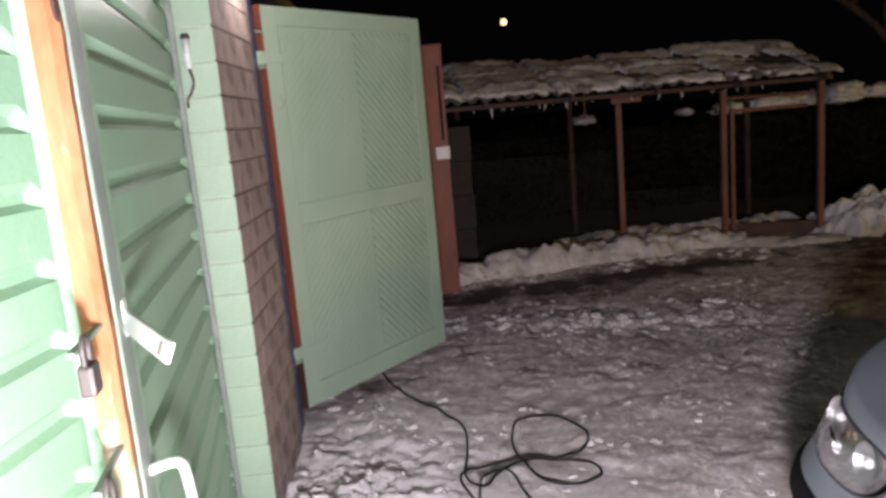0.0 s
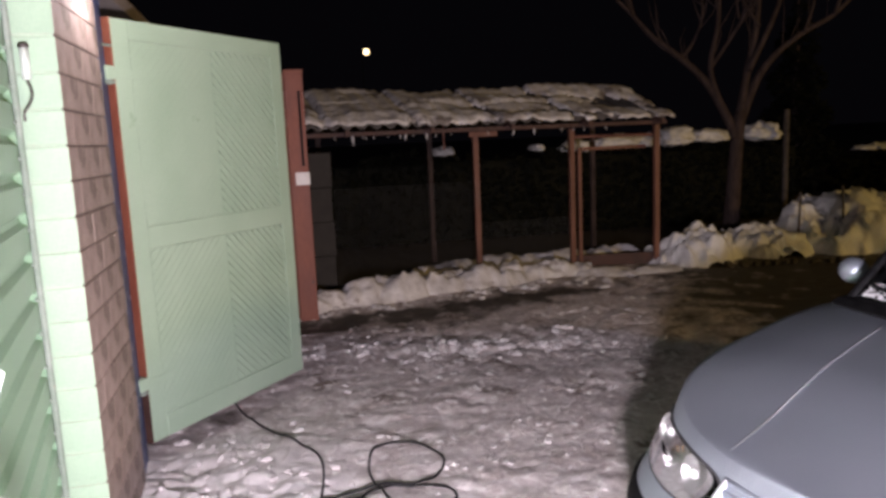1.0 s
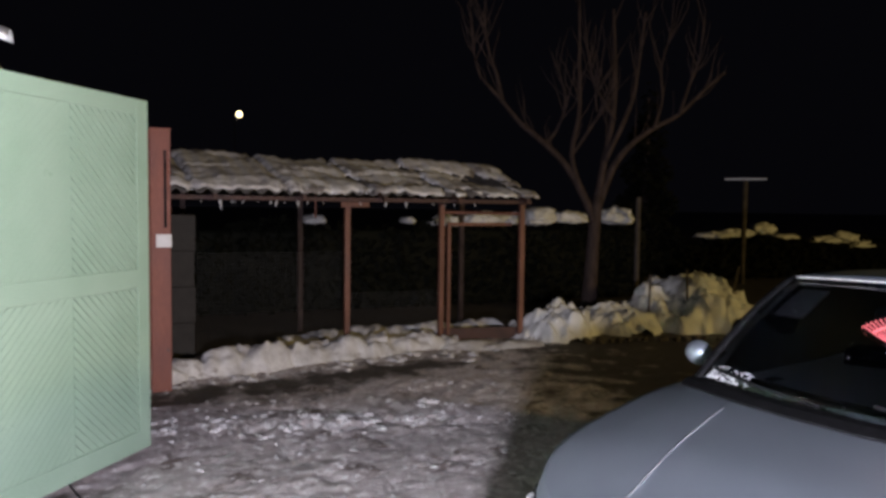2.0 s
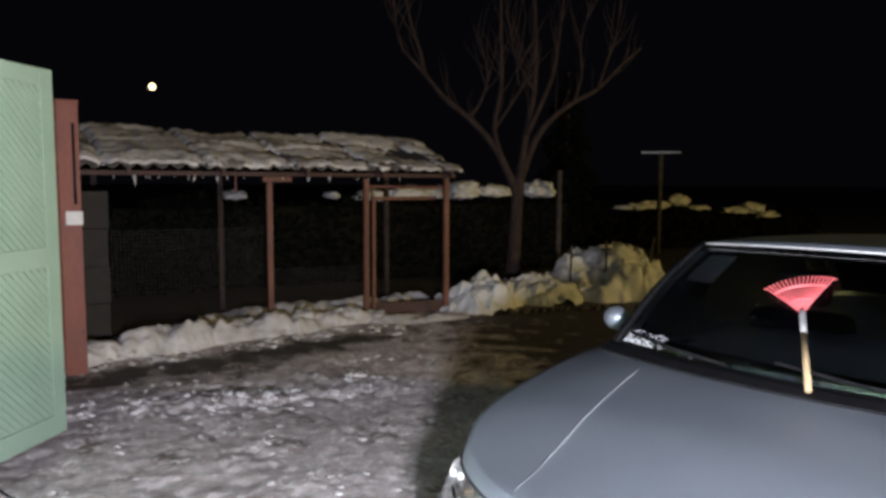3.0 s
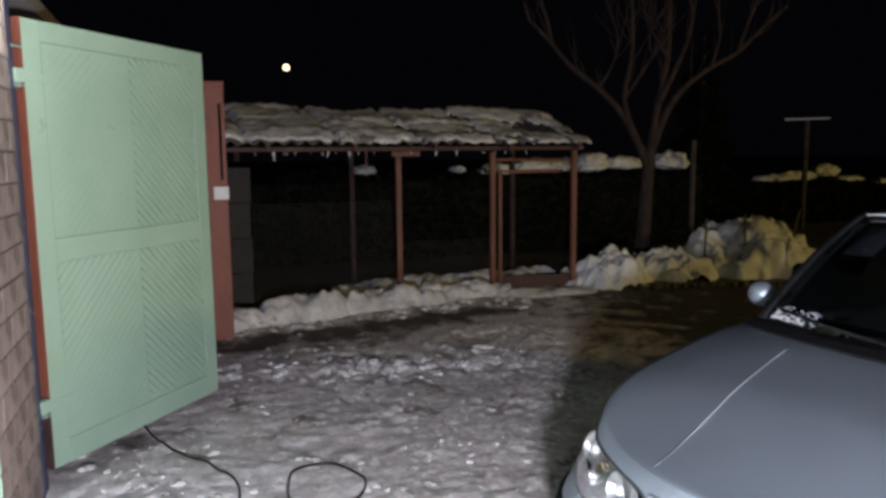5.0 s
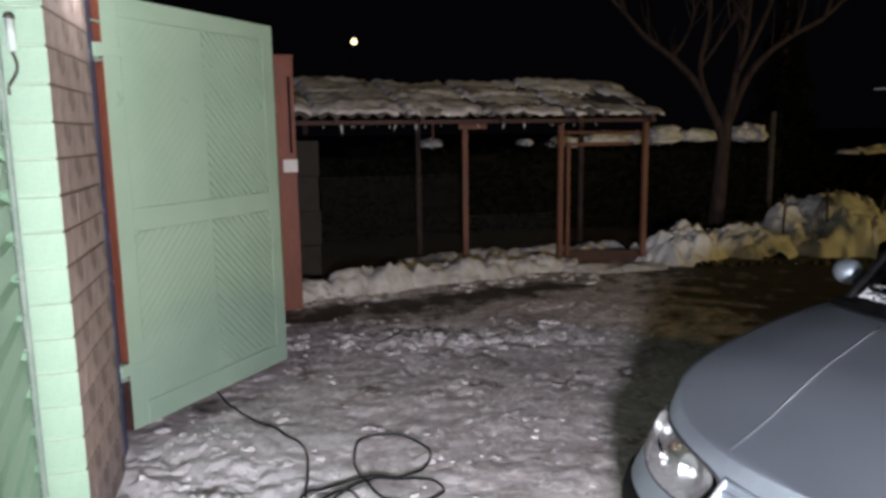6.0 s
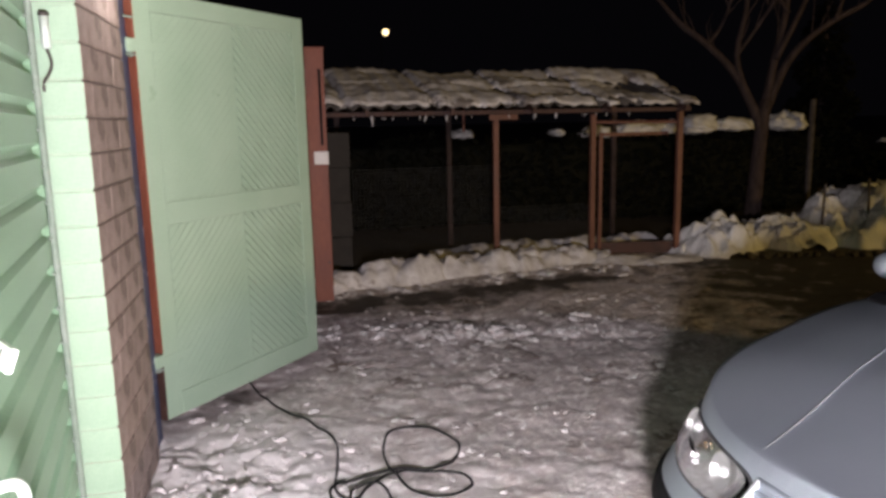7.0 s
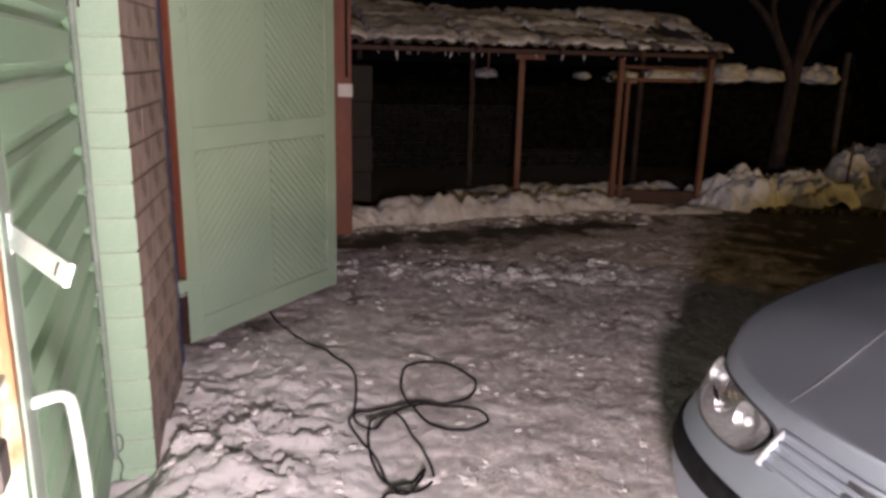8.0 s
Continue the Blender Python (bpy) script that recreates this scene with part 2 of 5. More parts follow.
def thing(name, label, category, where=None, group="", kind="", bm=None, material=None, smooth=False):
    ob = new(name, mesh_of(name, bm, material, smooth) if bm else None)
    if where is not None:
        ob.matrix_world = where
    return tagged(ob, label, category, group, kind)


def part(name, bm, material, parent, label="", smooth=False):
    ob = new(name, mesh_of(name, bm, material, smooth))
    ob.parent = parent
    return tagged(ob, label)


def box(bm, lo, hi, bevel=0.0):
    r = bmesh.ops.create_cube(bm, size=1)
    vs = r["verts"]
    for v in vs:
        v.co = Vector([lo[i] + (v.co[i] + 0.5) * (hi[i] - lo[i]) for i in range(3)])
    if bevel:
        es = list({e for v in vs for e in v.link_edges})
        bmesh.ops.bevel(bm, geom=es, offset=bevel, segments=2, affect="EDGES", profile=0.5)
    return bm


def boxed(lo, hi, bevel=0.0):
    return box(bmesh.new(), lo, hi, bevel)


def tube(bm, pts, radii, sides=8, closed=False):
    pts = [Vector(p) for p in pts]
    if not isinstance(radii, (list, tuple)):
        radii = [radii] * len(pts)
    rings = []
    up = Vector((0.13, 0.21, 0.97))
    for i, p in enumerate(pts):
        a = pts[max(i - 1, 0)] if not closed else pts[i - 1]
        b = pts[min(i + 1, len(pts) - 1)] if not closed else pts[(i + 1) % len(pts)]
        d = (b - a).normalized()
        x = d.cross(up)
        if x.length < 0.05:
            x = d.cross(Vector((1, 0, 0)))
        x.normalize()
        y = d.cross(x)
        rings.append([bm.verts.new(p + radii[i] * (math.cos(2 * math.pi * k / sides) * x + math.sin(2 * math.pi * k / sides) * y)) for k in range(sides)])
    n = len(rings)
    for i in range(n if closed else n - 1):
        for k in range(sides):
            bm.faces.new((rings[i][k], rings[i][(k + 1) % sides], rings[(i + 1) % n][(k + 1) % sides], rings[(i + 1) % n][k]))
    if not closed:
        bm.faces.new(rings[0][::-1])
        bm.faces.new(rings[-1])
    return bm


def smooth_path(pts, steps=8, closed=False):
    """Points along a Catmull-Rom curve."""
    pts = [Vector(p) for p in pts]
    n = len(pts)
    out = []
    for i in range(n if closed else n - 1):
        if closed:
            a, b, c, d = pts[i - 1], pts[i], pts[(i + 1) % n], pts[(i + 2) % n]
        else:
            a, b, c, d = pts[max(i - 1, 0)], pts[i], pts[i + 1], pts[min(i + 2, n - 1)]
        for k in range(steps):
            t = k / steps
            out.append(0.5 * ((2 * b) + (c - a) * t + (2 * a - 5 * b + 4 * c - d) * t * t + (3 * b - a - 3 * c + d) * t ** 3))
    if not closed:
        out.append(pts[-1])
    return out


def sheet(bm, rows):
    """A surface through rows of points."""
    vs = [[bm.verts.new(p) for p in r] for r in rows]
    for i in range(len(vs) - 1):
        for j in range(len(vs[0]) - 1):
            bm.faces.new((vs[i][j], vs[i][j + 1], vs[i + 1][j + 1], vs[i + 1][j]))
    return vs


def smoothstep(a, b, x):
    t = max(0.0, min(1.0, (x - a) / (b - a)))
    return t * t * (3 - 2 * t)


def fbm(x, y, z=0.0, octaves=4):
    return noise.fractal(Vector((x, y, z)), 1.0, 2.0, octaves)


def crust(x, y, scale, seed=0.0):
    """Broken snow: sharp valleys between rounded lumps, about 0 to 1."""
    a = 1 - abs(noise.noise(Vector((x * scale, y * scale, seed)))) * 2.2
    b = 1 - abs(noise.noise(Vector((x * scale * 2.1 + 5, y * scale * 2.1, seed + 3)))) * 2.2
    c = noise.noise(Vector((x * scale * 5.3, y * scale * 5.3, seed + 7)))
    return 1 - (0.62 * max(a, 0) ** 2 + 0.30 * max(b, 0) ** 2) + 0.16 * c


def lumps(x, y, scale, seed=0.0):
    """Chunky clods: 1 at a clod's middle, 0 at its edge."""
    d = noise.voronoi(Vector((x * scale, y * scale, seed)))[0]
    return max(0.0, min(1.0, (d[1] - d[0]) * 1.6))


def bump_at(x, y, cx, cy, rx, ry):
    return math.exp(-((x - cx) / rx) ** 2 - ((y - cy) / ry) ** 2)


# ---- ground ----
RUT_LINES = [[(1.60, 5.70), (1.85, 5.68), (2.08, 5.60), (2.35, 5.27), (2.62, 4.91), (2.95, 5.05), (3.52, 5.39)],
             [(1.56, 5.66), (1.52, 5.40), (1.57, 4.98), (1.66, 4.52), (1.78, 4.10)]]
RUTS = [smooth_path([(x, y, 0) for x, y in line], 10) for line in RUT_LINES]


def rut_depth(x, y):
    """1 along the frozen ruts, 0 away from them."""
    if not (1.0 < x < 4.6 and 3.6 < y < 6.4):
        return 0.0
    d = min(math.hypot(p.x - x, p.y - y) for line in RUTS for p in line)
    return math.exp(-(d / 0.055) ** 2) * (0.55 + 0.9 * max(-0.3, fbm(x * 3, y * 3, 11.0)))


def ground_height(x, y):
    near = 1.0 if y < 9 else 9 / y
    h = 0.016 * fbm(x * 1.3, y * 2.0) + 0.010 * near * crust(x, y, 3.4, 2.0) + 0.011 * near * fbm(x * 7, y * 8, 2.0, 5)
    if -0.4 < x < 6 and 0.5 < y < 8:
        wx, wy = x + 0.05 * fbm(x * 5, y * 5, 3.0), y + 0.05 * fbm(x * 5, y * 5, 8.0)
        h += near * (0.013 * lumps(wx, wy * 1.5, 6.0, 6.0) * (0.5 + fbm(x * 1.8, y * 1.8, 4.0)) + 0.008 * lumps(wx, wy * 1.3, 13.0, 9.0))
    heap = bump_at(x, y, 0.30, 2.85, 0.50, 0.90)
    if heap > 0.01:
        wx, wy = x + 0.06 * fbm(x * 6, y * 6, 1.0), y + 0.06 * fbm(x * 6, y * 6, 5.0)
        h += heap * (0.04 + 0.05 * fbm(x * 2.6, y * 2.6, 1.0, 3) + 0.055 * lumps(wx, wy, 5.5, 1.0) + 0.034 * lumps(wx, wy, 10.0, 4.0) + 0.020 * lumps(wx, wy, 19.0, 2.0) + 0.02 * fbm(x * 14, y * 14, 5.0, 4))
    h -= 0.10 * smoothstep(0.10, -0.04, x) * smoothstep(3.0, 2.8, y) * smoothstep(0.9, 2.0, y)
    band = bump_at(x, y, 1.95, 5.25 - 0.18 * (x - 1.9), 0.95, 0.28)
    if band > 0.01:
        h += band * 0.075 * max(0.0, crust(x, y, 5.0, 3.0) - 0.3)
    h -= 0.035 * bump_at(x, y, 2.3, 5.02 - 0.2 * (x - 2.3), 0.9, 0.06)
    return h - 0.030 * rut_depth(x, y) - 0.02


def bare_and_shade(x, y):
    lane = 0.52 * math.exp(-((y - (6.35 + 0.17 * (x - 1.0))) / 0.42) ** 2) * (1.0 if x < 3.3 else math.exp(-((x - 3.3) / 1.2) ** 2))
    # bare brown ground, darkened further to paint the car's shadow area
    yard = 0.58 * smoothstep(2.6, 5.4, x - 0.25 * (y - 5))
    # shadow below the open leaf, painted with the bare tone
    under = 0.46 * bump_at(x, y, 0.38, 4.32, 0.42, 0.30)
    ruts = 0.42 * rut_depth(x, y)
    # darkness inside and behind the shed, put into the ground colour
    inner = 0.7 * smoothstep(7.75, 8.3, y)
    return max(lane, yard, under, inner, ruts) + 0.25 * bump_at(x, y, 2.4, 5.9, 1.2, 0.35)


def build_ground():
    def axis(lo, hi, step, far):
        core = list(np.arange(lo, hi, step))
        out, d = [], step
        p = core[-1]
        while p < far:
            d *= 1.18
            p += d
            out.append(p)
        d, p, pre = step, core[0], []
        while p > -far:
            d *= 1.18
            p -= d
            pre.append(p)
        return pre[::-1] + core + out
    xs, ys = axis(-0.2, 4.6, 0.021, 420), axis(1.6, 7.2, 0.021, 420)
    verts = [(x, y, ground_height(x, y)) for y in ys for x in xs]
    nx = len(xs)
    faces = [(j * nx + i, j * nx + i + 1, (j + 1) * nx + i + 1, (j + 1) * nx + i) for j in range(len(ys) - 1) for i in range(nx - 1)]
    me = bpy.data.meshes.new("ground")
    me.from_pydata(verts, [], faces)
    me.materials.append(GROUND)
    a = me.attributes.new("bare", "FLOAT", "POINT")
    a.data.foreach_set("value", [bare_and_shade(x, y) for x, y, _ in verts])
    a = me.attributes.new("whiteness", "FLOAT", "POINT")
    a.data.foreach_set("value", [max(0.0, min(1.0, max(1.5 * bump_at(x, y, 0.40, 2.75, 0.80, 1.1), 0.5 * bump_at(x, y, 1.2, 2.4, 1.3, 1.3)) + 0.35 * fbm(x * 4, y * 4, 6.0) - 0.12)) if -1 < x < 3 and 0 < y < 6 else 0.0 for x, y, _ in verts])
    me.polygons.foreach_set("use_smooth", [True] * len(faces))
    ob = new("ground", me)
    tagged(ob, "yard of trodden dirty snow and ice with bare wet patches and painted shade", "ground", kind="structure")


build_ground()


def snow_strip(name, label, path, width, height, seed, across=22, step=0.03, group="", material=SNOW, rough=1.0):
    """A bank of shovelled snow along a path on the ground."""
    pts = smooth_path([(x, y, 0) for x, y in path], 40)
    length = sum((pts[i + 1] - pts[i]).length for i in range(len(pts) - 1))
    n = int(length / step)
    pts = [pts[int(i * (len(pts) - 1) / n)] for i in range(n + 1)]
    rows = []
    for i, p in enumerate(pts):
        d = (pts[min(i + 3, n)] - pts[max(i - 3, 0)]).normalized()
        side = Vector((-d.y, d.x, 0))
        s = i / n
        end = min(1.0, 6 * s, 6 * (1 - s))
        w = width * (0.8 + 0.3 * fbm(i * step * 1.7, seed))
        row = []
        for k in range(across + 1):
            q = 2 * k / across - 1
            c = p + side * q * w
            prof = max(0.0, 1 - abs(q) ** 2.2)
            hh = height * (0.75 + 0.6 * fbm(c.x * 1.9, c.y * 1.9, seed)) * end
            z = prof * (hh * 0.8 + rough * 0.15 * crust(c.x, c.y, 3.4, seed) * min(1, height / 0.18))
            row.append((c.x + 0.03 * fbm(c.x * 6, c.y * 6, 9), c.y + 0.03 * fbm(c.x * 6, c.y * 6, 4), max(z, 0) - 0.03))
        rows.append(row)
    bm = bmesh.new()
    sheet(bm, rows)
    bmesh.ops.recalc_face_normals(bm, faces=bm.faces)
    return thing(name, label, "snow", group=group, bm=bm, material=material, smooth=True)


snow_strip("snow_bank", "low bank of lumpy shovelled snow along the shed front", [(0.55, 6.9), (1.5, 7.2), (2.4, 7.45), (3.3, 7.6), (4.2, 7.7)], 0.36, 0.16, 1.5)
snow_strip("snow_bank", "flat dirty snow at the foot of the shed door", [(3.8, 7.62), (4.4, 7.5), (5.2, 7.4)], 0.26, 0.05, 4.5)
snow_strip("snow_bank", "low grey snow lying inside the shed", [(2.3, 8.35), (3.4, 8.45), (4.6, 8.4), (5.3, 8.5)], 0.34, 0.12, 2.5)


def snow_pile(label, cx, cy, rx, ry, h, seed, res=0.035):
    nx, ny = int(2 * rx / res), int(2 * ry / res)
    rows = []
    for j in range(ny + 1):
        row = []
        for i in range(nx + 1):
            u, v = 2 * i / nx - 1, 2 * j / ny - 1
            x, y = cx + u * rx, cy + v * ry
            r = max(0.0, math.hypot(u, v) + 0.22 * fbm(x * 1.6, y * 1.6, seed))
            prof = max(0.0, 1 - r ** 2.8) if r < 1 else 0.0
            edge = min(1, prof * 2.6)
            z = 1.1 * h * prof ** 0.62 * (0.80 + 0.35 * fbm(x * 1.4, y * 1.4, seed + 2)) + edge * (0.10 * fbm(x * 2.4, y * 2.4, seed, 5) + 0.10 * lumps(x + 0.1 * fbm(x * 4, y * 4, 2), y, 3.4, seed) + 0.06 * lumps(x, y + 0.06 * fbm(x * 7, y * 7, 5), 7.5, seed) + 0.03 * lumps(x, y, 15.0, seed) - 0.09)
            row.append((x + 0.10 * fbm(x * 2.6, y * 2.6, 1) * edge, y + 0.10 * fbm(x * 2.6, y * 2.6, 7) * edge, z - 0.04))
        rows.append(row)
    bm = bmesh.new()
    sheet(bm, rows)
    return thing("snow_pile", label, "snow pile", group="shovelled snow piles", bm=bm, material=SNOW_CLEAN, smooth=True)


snow_pile("knee-high pile of shovelled snow at the shed corner", 5.60, 7.80, 0.64, 0.56, 0.38, 3.3, 0.022)
snow_pile("pile of cleared snow beside the bare tree", 6.80, 8.05, 0.68, 0.68, 0.42, 6.1, 0.024)
snow_pile("large chunky snow pile under yellow street light", 8.14, 8.08, 1.05, 1.02, 0.71, 9.2, 0.025)


# ---- garage front ----
WALL_TOP = 2.40


def build_front():
    """Garage front: wall along y at x = 0, with two gate openings and a brick pier between."""
    bm = bmesh.new()
    box(bm, (-0.30, -1.6, -0.05), (0, 0.0, WALL_TOP))
    box(bm, (-0.30, 0.0, 2.32), (0, 6.52, WALL_TOP))
    box(bm, (-0.30, 6.52, -0.05), (0, 9.6, WALL_TOP))
    thing("wall_front", "grey plastered garage front wall", "wall", kind="structure", bm=bm, material=PLASTER)
    bm = bmesh.new()
    box(bm, (-4.2, -1.6, -0.05), (-4.0, 9.6, WALL_TOP))
    box(bm, (-4.0, -1.6, -0.05), (-0.30, -1.4, WALL_TOP))
    box(bm, (-4.0, 9.4, -0.05), (-0.30, 9.6, WALL_TOP))
    box(bm, (-4.0, 3.2, -0.05), (-0.30, 3.3, WALL_TOP))
    thing("wall_back", "plain inner walls of the garages", "wall", kind="structure", bm=bm, material=PLASTER)
    thing("ceiling", "flat garage roof slab", "roof", kind="structure", bm=boxed((-4.4, -1.8, WALL_TOP + 0.004), (-0.02, 9.8, WALL_TOP + 0.03)), material=PLASTER)


build_front()


def build_gate_panel(name, width, z0, z1, ribs, stile0, stile1, parent):
    """Pressed steel sheet: s along the leaf from its hinge side, depth along its outer side."""
    ss = [0, stile0, stile0 + 0.025, stile1 - 0.025, stile1, width]
    zs = [(z0, 0.0)]
    for z in ribs:
        zs += [(z - 0.026, 0.0), (z - 0.012, -0.020), (z + 0.006, -0.022), (z + 0.024, 0.0)]
    zs.append((z1, 0.0))
    bm = bmesh.new()
    rows = []
    for z, d in zs:
        rows.append([(s, d if 0 < i < 5 and i not in (1, 4) else 0.0, z) for i, s in enumerate(ss)])
    sheet(bm, rows)
    box(bm, (0, -0.06, z0), (width, -0.03, z1))
    box(bm, (0, -0.03, z0), (0.03, 0.0, z1))
    box(bm, (width - 0.03, -0.03, z0), (width, 0.0, z1))
    return part(name, bm, GREEN_METAL, parent)


def leaf_pose(p, q):
    """A frame whose x runs from p to q on the plan and whose y looks out from the garage, to the right of -x."""
    d = (Vector((*q, 0)) - Vector((*p, 0))).normalized()
    n = Vector((-d.y, d.x, 0))
    return Matrix(((d.x, n.x, 0, p[0]), (d.y, n.y, 0, p[1]), (0, 0, 1, 0), (0, 0, 0, 1)))


RIB_ZS = [0.28 + 0.1365 * i for i in range(14)]


def build_near_gates():
    right = thing("garage_gate_leaf", "green painted ribbed steel gate leaf standing slightly ajar", "gate", leaf_pose((-0.15, 2.78), (0.0855, 1.389)), group="ribbed garage gate leaves")
    build_gate_panel("sheet_panel", 1.50, 0.04, 2.28, RIB_ZS, 0.03, 1.30, right)
    bm = bmesh.new()
    tube(bm, [(0.035, 0.012, 0.06), (0.035, 0.012, 2.26)], 0.011, 8)
    part("edge_rod", bm, PALE_STEEL, right, "pale painted rod")
    bm = bmesh.new()
    box(bm, (1.40, 0.002, 0.05), (1.437, 0.026, 2.27), 0.006)
    part("cover_strip", bm, GREEN_METAL, right)
    bm = bmesh.new()
    box(bm, (1.46, 0.004, 0.05), (1.542, 0.034, 2.27), 0.006)
    part("edge_strip", bm, PALE_STEEL, right, "pale painted angle steel")
    bm = bmesh.new()
    bmesh.ops.create_uvsphere(bm, u_segments=8, v_segments=5, radius=0.008)
    rivet = part("rivet", bm, PALE_STEEL, right, smooth=True)
    rivet.location = (0.05, 0.002, 0.11)
    for i in range(18):
        for r in (0.05, 1.36):
            if i or r > 1:
                k = new("rivet", rivet.data)
                k.parent, k.location = right, (r, 0.002, 0.11 + i * 0.122)
    # batten with a warped edge
    bm = bmesh.new()
    n = 40
    secs = []
    for i in range(n + 1):
        z = 0.05 + 2.22 * i / n
        a = 1.548 + 0.006 * fbm(z * 2.2, 3)
        b = 1.606 + 0.008 * fbm(z * 2.0, 8)
        y1 = 0.032 + 0.004 * fbm(z * 5, 1)
        secs.append([(a, -0.008, z), (a, y1 - 0.008, z), (a + 0.01, y1, z), (b - 0.012, y1 + 0.002, z), (b, y1 - 0.012, z), (b, -0.008, z), (a, -0.008, z)])
    sheet(bm, secs)
    bmesh.ops.contextual_create(bm, geom=[e for e in bm.edges if e.is_boundary])
    part("timber_batten", bm, WOOD, right, "orange worn timber batten with flaking pale paint")
    for z, r in ((1.80, 0.017), (0.62, 0.012)):
        bm = bmesh.new()
        bmesh.ops.create_uvsphere(bm, u_segments=12, v_segments=8, radius=r)
        bmesh.ops.scale(bm, verts=bm.verts, vec=(1, 0.25, 1.25))
        bmesh.ops.translate(bm, verts=bm.verts, vec=(1.60, 0.035, z))
        part("knot", bm, SHADED_AND_DARK_WOOD, right, "dark knot in the batten", smooth=True)
    # lever handle: flat bar; a dark insert near its end paints a slot's shade
    lever = bmesh.new()
    box(lever, (-0.03, -0.005, -0.017), (0.235, 0.005, 0.019), 0.003)
    d = Vector((0.23, 0.114, -0.017)).normalized()
    face = Vector((0.50, -0.80, 0.35))
    wide = d.cross(face).normalized()
    face = wide.cross(d).normalized()
    seat = Matrix(((d.x, face.x, wide.x, 1.487), (d.y, face.y, wide.y, 0.036), (d.z, face.z, wide.z, 1.272), (0, 0, 0, 1)))
    bmesh.ops.transform(lever, matrix=seat, verts=lever.verts)
    handle = part("lever_handle", lever, PALE_PAINT, right, "pale flat steel lever")
    slot = boxed((0.198, -0.0065, -0.010), (0.206, 0.0065, 0.012), 0.002)
    bmesh.ops.transform(slot, matrix=seat, verts=slot.verts)
    part("slot", slot, DARK_STEEL, handle)
    part("lever_plate", boxed((1.462, 0.003, 1.240), (1.500, 0.037, 1.312), 0.006), PALE_PAINT, right)
    # bow handle
    bm = bmesh.new()
    tube(bm, smooth_path([(1.485, 0.0, 0.965), (1.478, 0.05, 0.978), (1.462, 0.082, 0.972), (1.44, 0.088, 0.93), (1.40, 0.088, 0.80), (1.375, 0.086, 0.66), (1.37, 0.07, 0.625), (1.372, 0.0, 0.61)], 6), 0.011, 10)
    part("bow_handle", bm, PALE_PAINT, right, "pale bent bar handle", smooth=True)
    # hinge in front of the jamb, and a bent wire under it
    back = right.matrix_world.inverted()
    bm = bmesh.new()
    tube(bm, [back @ Vector((-0.098, 2.782, z)) for z in (1.84, 1.945)], 0.015, 12)
    barrel = part("hinge_barrel", bm, PALE_PAINT, right, smooth=True)
    bm = bmesh.new()
    tube(bm, [back @ Vector((-0.098, 2.782, z)) for z in (1.946, 1.956, 1.962)], [0.017, 0.017, 0.011], 12)
    part("hinge_cap", bm, DARK_STEEL, barrel, "dark hinge cap", smooth=True)
    bm = bmesh.new()
    tube(bm, smooth_path([back @ Vector(p) for p in ((-0.097, 2.775, 1.838), (-0.088, 2.772, 1.81), (-0.086, 2.770, 1.785), (-0.098, 2.770, 1.755), (-0.116, 2.772, 1.728), (-0.118, 2.774, 1.70))], 5), 0.005, 6)
    part("wire_hook", bm, DARK_STEEL, right)

    left = thing("garage_gate_leaf", "green painted ribbed steel gate leaf, closed, beside a timber batten", "gate", leaf_pose((0.005, 1.47), (-0.15, 0.03)), group="ribbed garage gate leaves")
    build_gate_panel("sheet_panel", 1.44, 0.04, 2.28, RIB_ZS, 0.09, 1.36, left)
    for z, name in ((1.335, "hasp"), (1.12, "hasp")):
        part(name, boxed((0.375, 0.0, z - 0.020), (0.43, 0.02, z + 0.020), 0.004), PALE_STEEL, left)
        part("staple", boxed((1.60, 0.014, z - 0.046), (1.778, 0.026, z - 0.036), 0.003), PALE_STEEL, right)

    for where, label in ((leaf_pose((-0.15, 2.78), (0.0855, 1.389)) @ Matrix.Translation((1.755, 0.035, 1.275)), "dark steel padlock hanging from a hasp of the gate"),
                         (leaf_pose((-0.15, 2.78), (0.0855, 1.389)) @ Matrix.Translation((1.762, 0.035, 1.045)), "larger dark steel padlock hanging open on its hasp")):
        lock = thing("padlock", label, "padlock", where, group="gate padlocks")
        big = 1.0 if "larger" in label else 0.8
        part("body", boxed((-0.028 * big, -0.012, -0.06 * big), (0.028 * big, 0.012, 0.0), 0.006), DARK_STEEL, lock)
        bm = bmesh.new()
        tube(bm, smooth_path([(-0.018 * big, 0, -0.005), (-0.018 * big, 0, 0.03 * big), (0, 0, 0.05 * big), (0.018 * big, 0, 0.03 * big), (0.018 * big, 0, -0.005)], 5), 0.005, 8)
        part("shackle", bm, DARK_STEEL, lock, smooth=True)


build_near_gates()


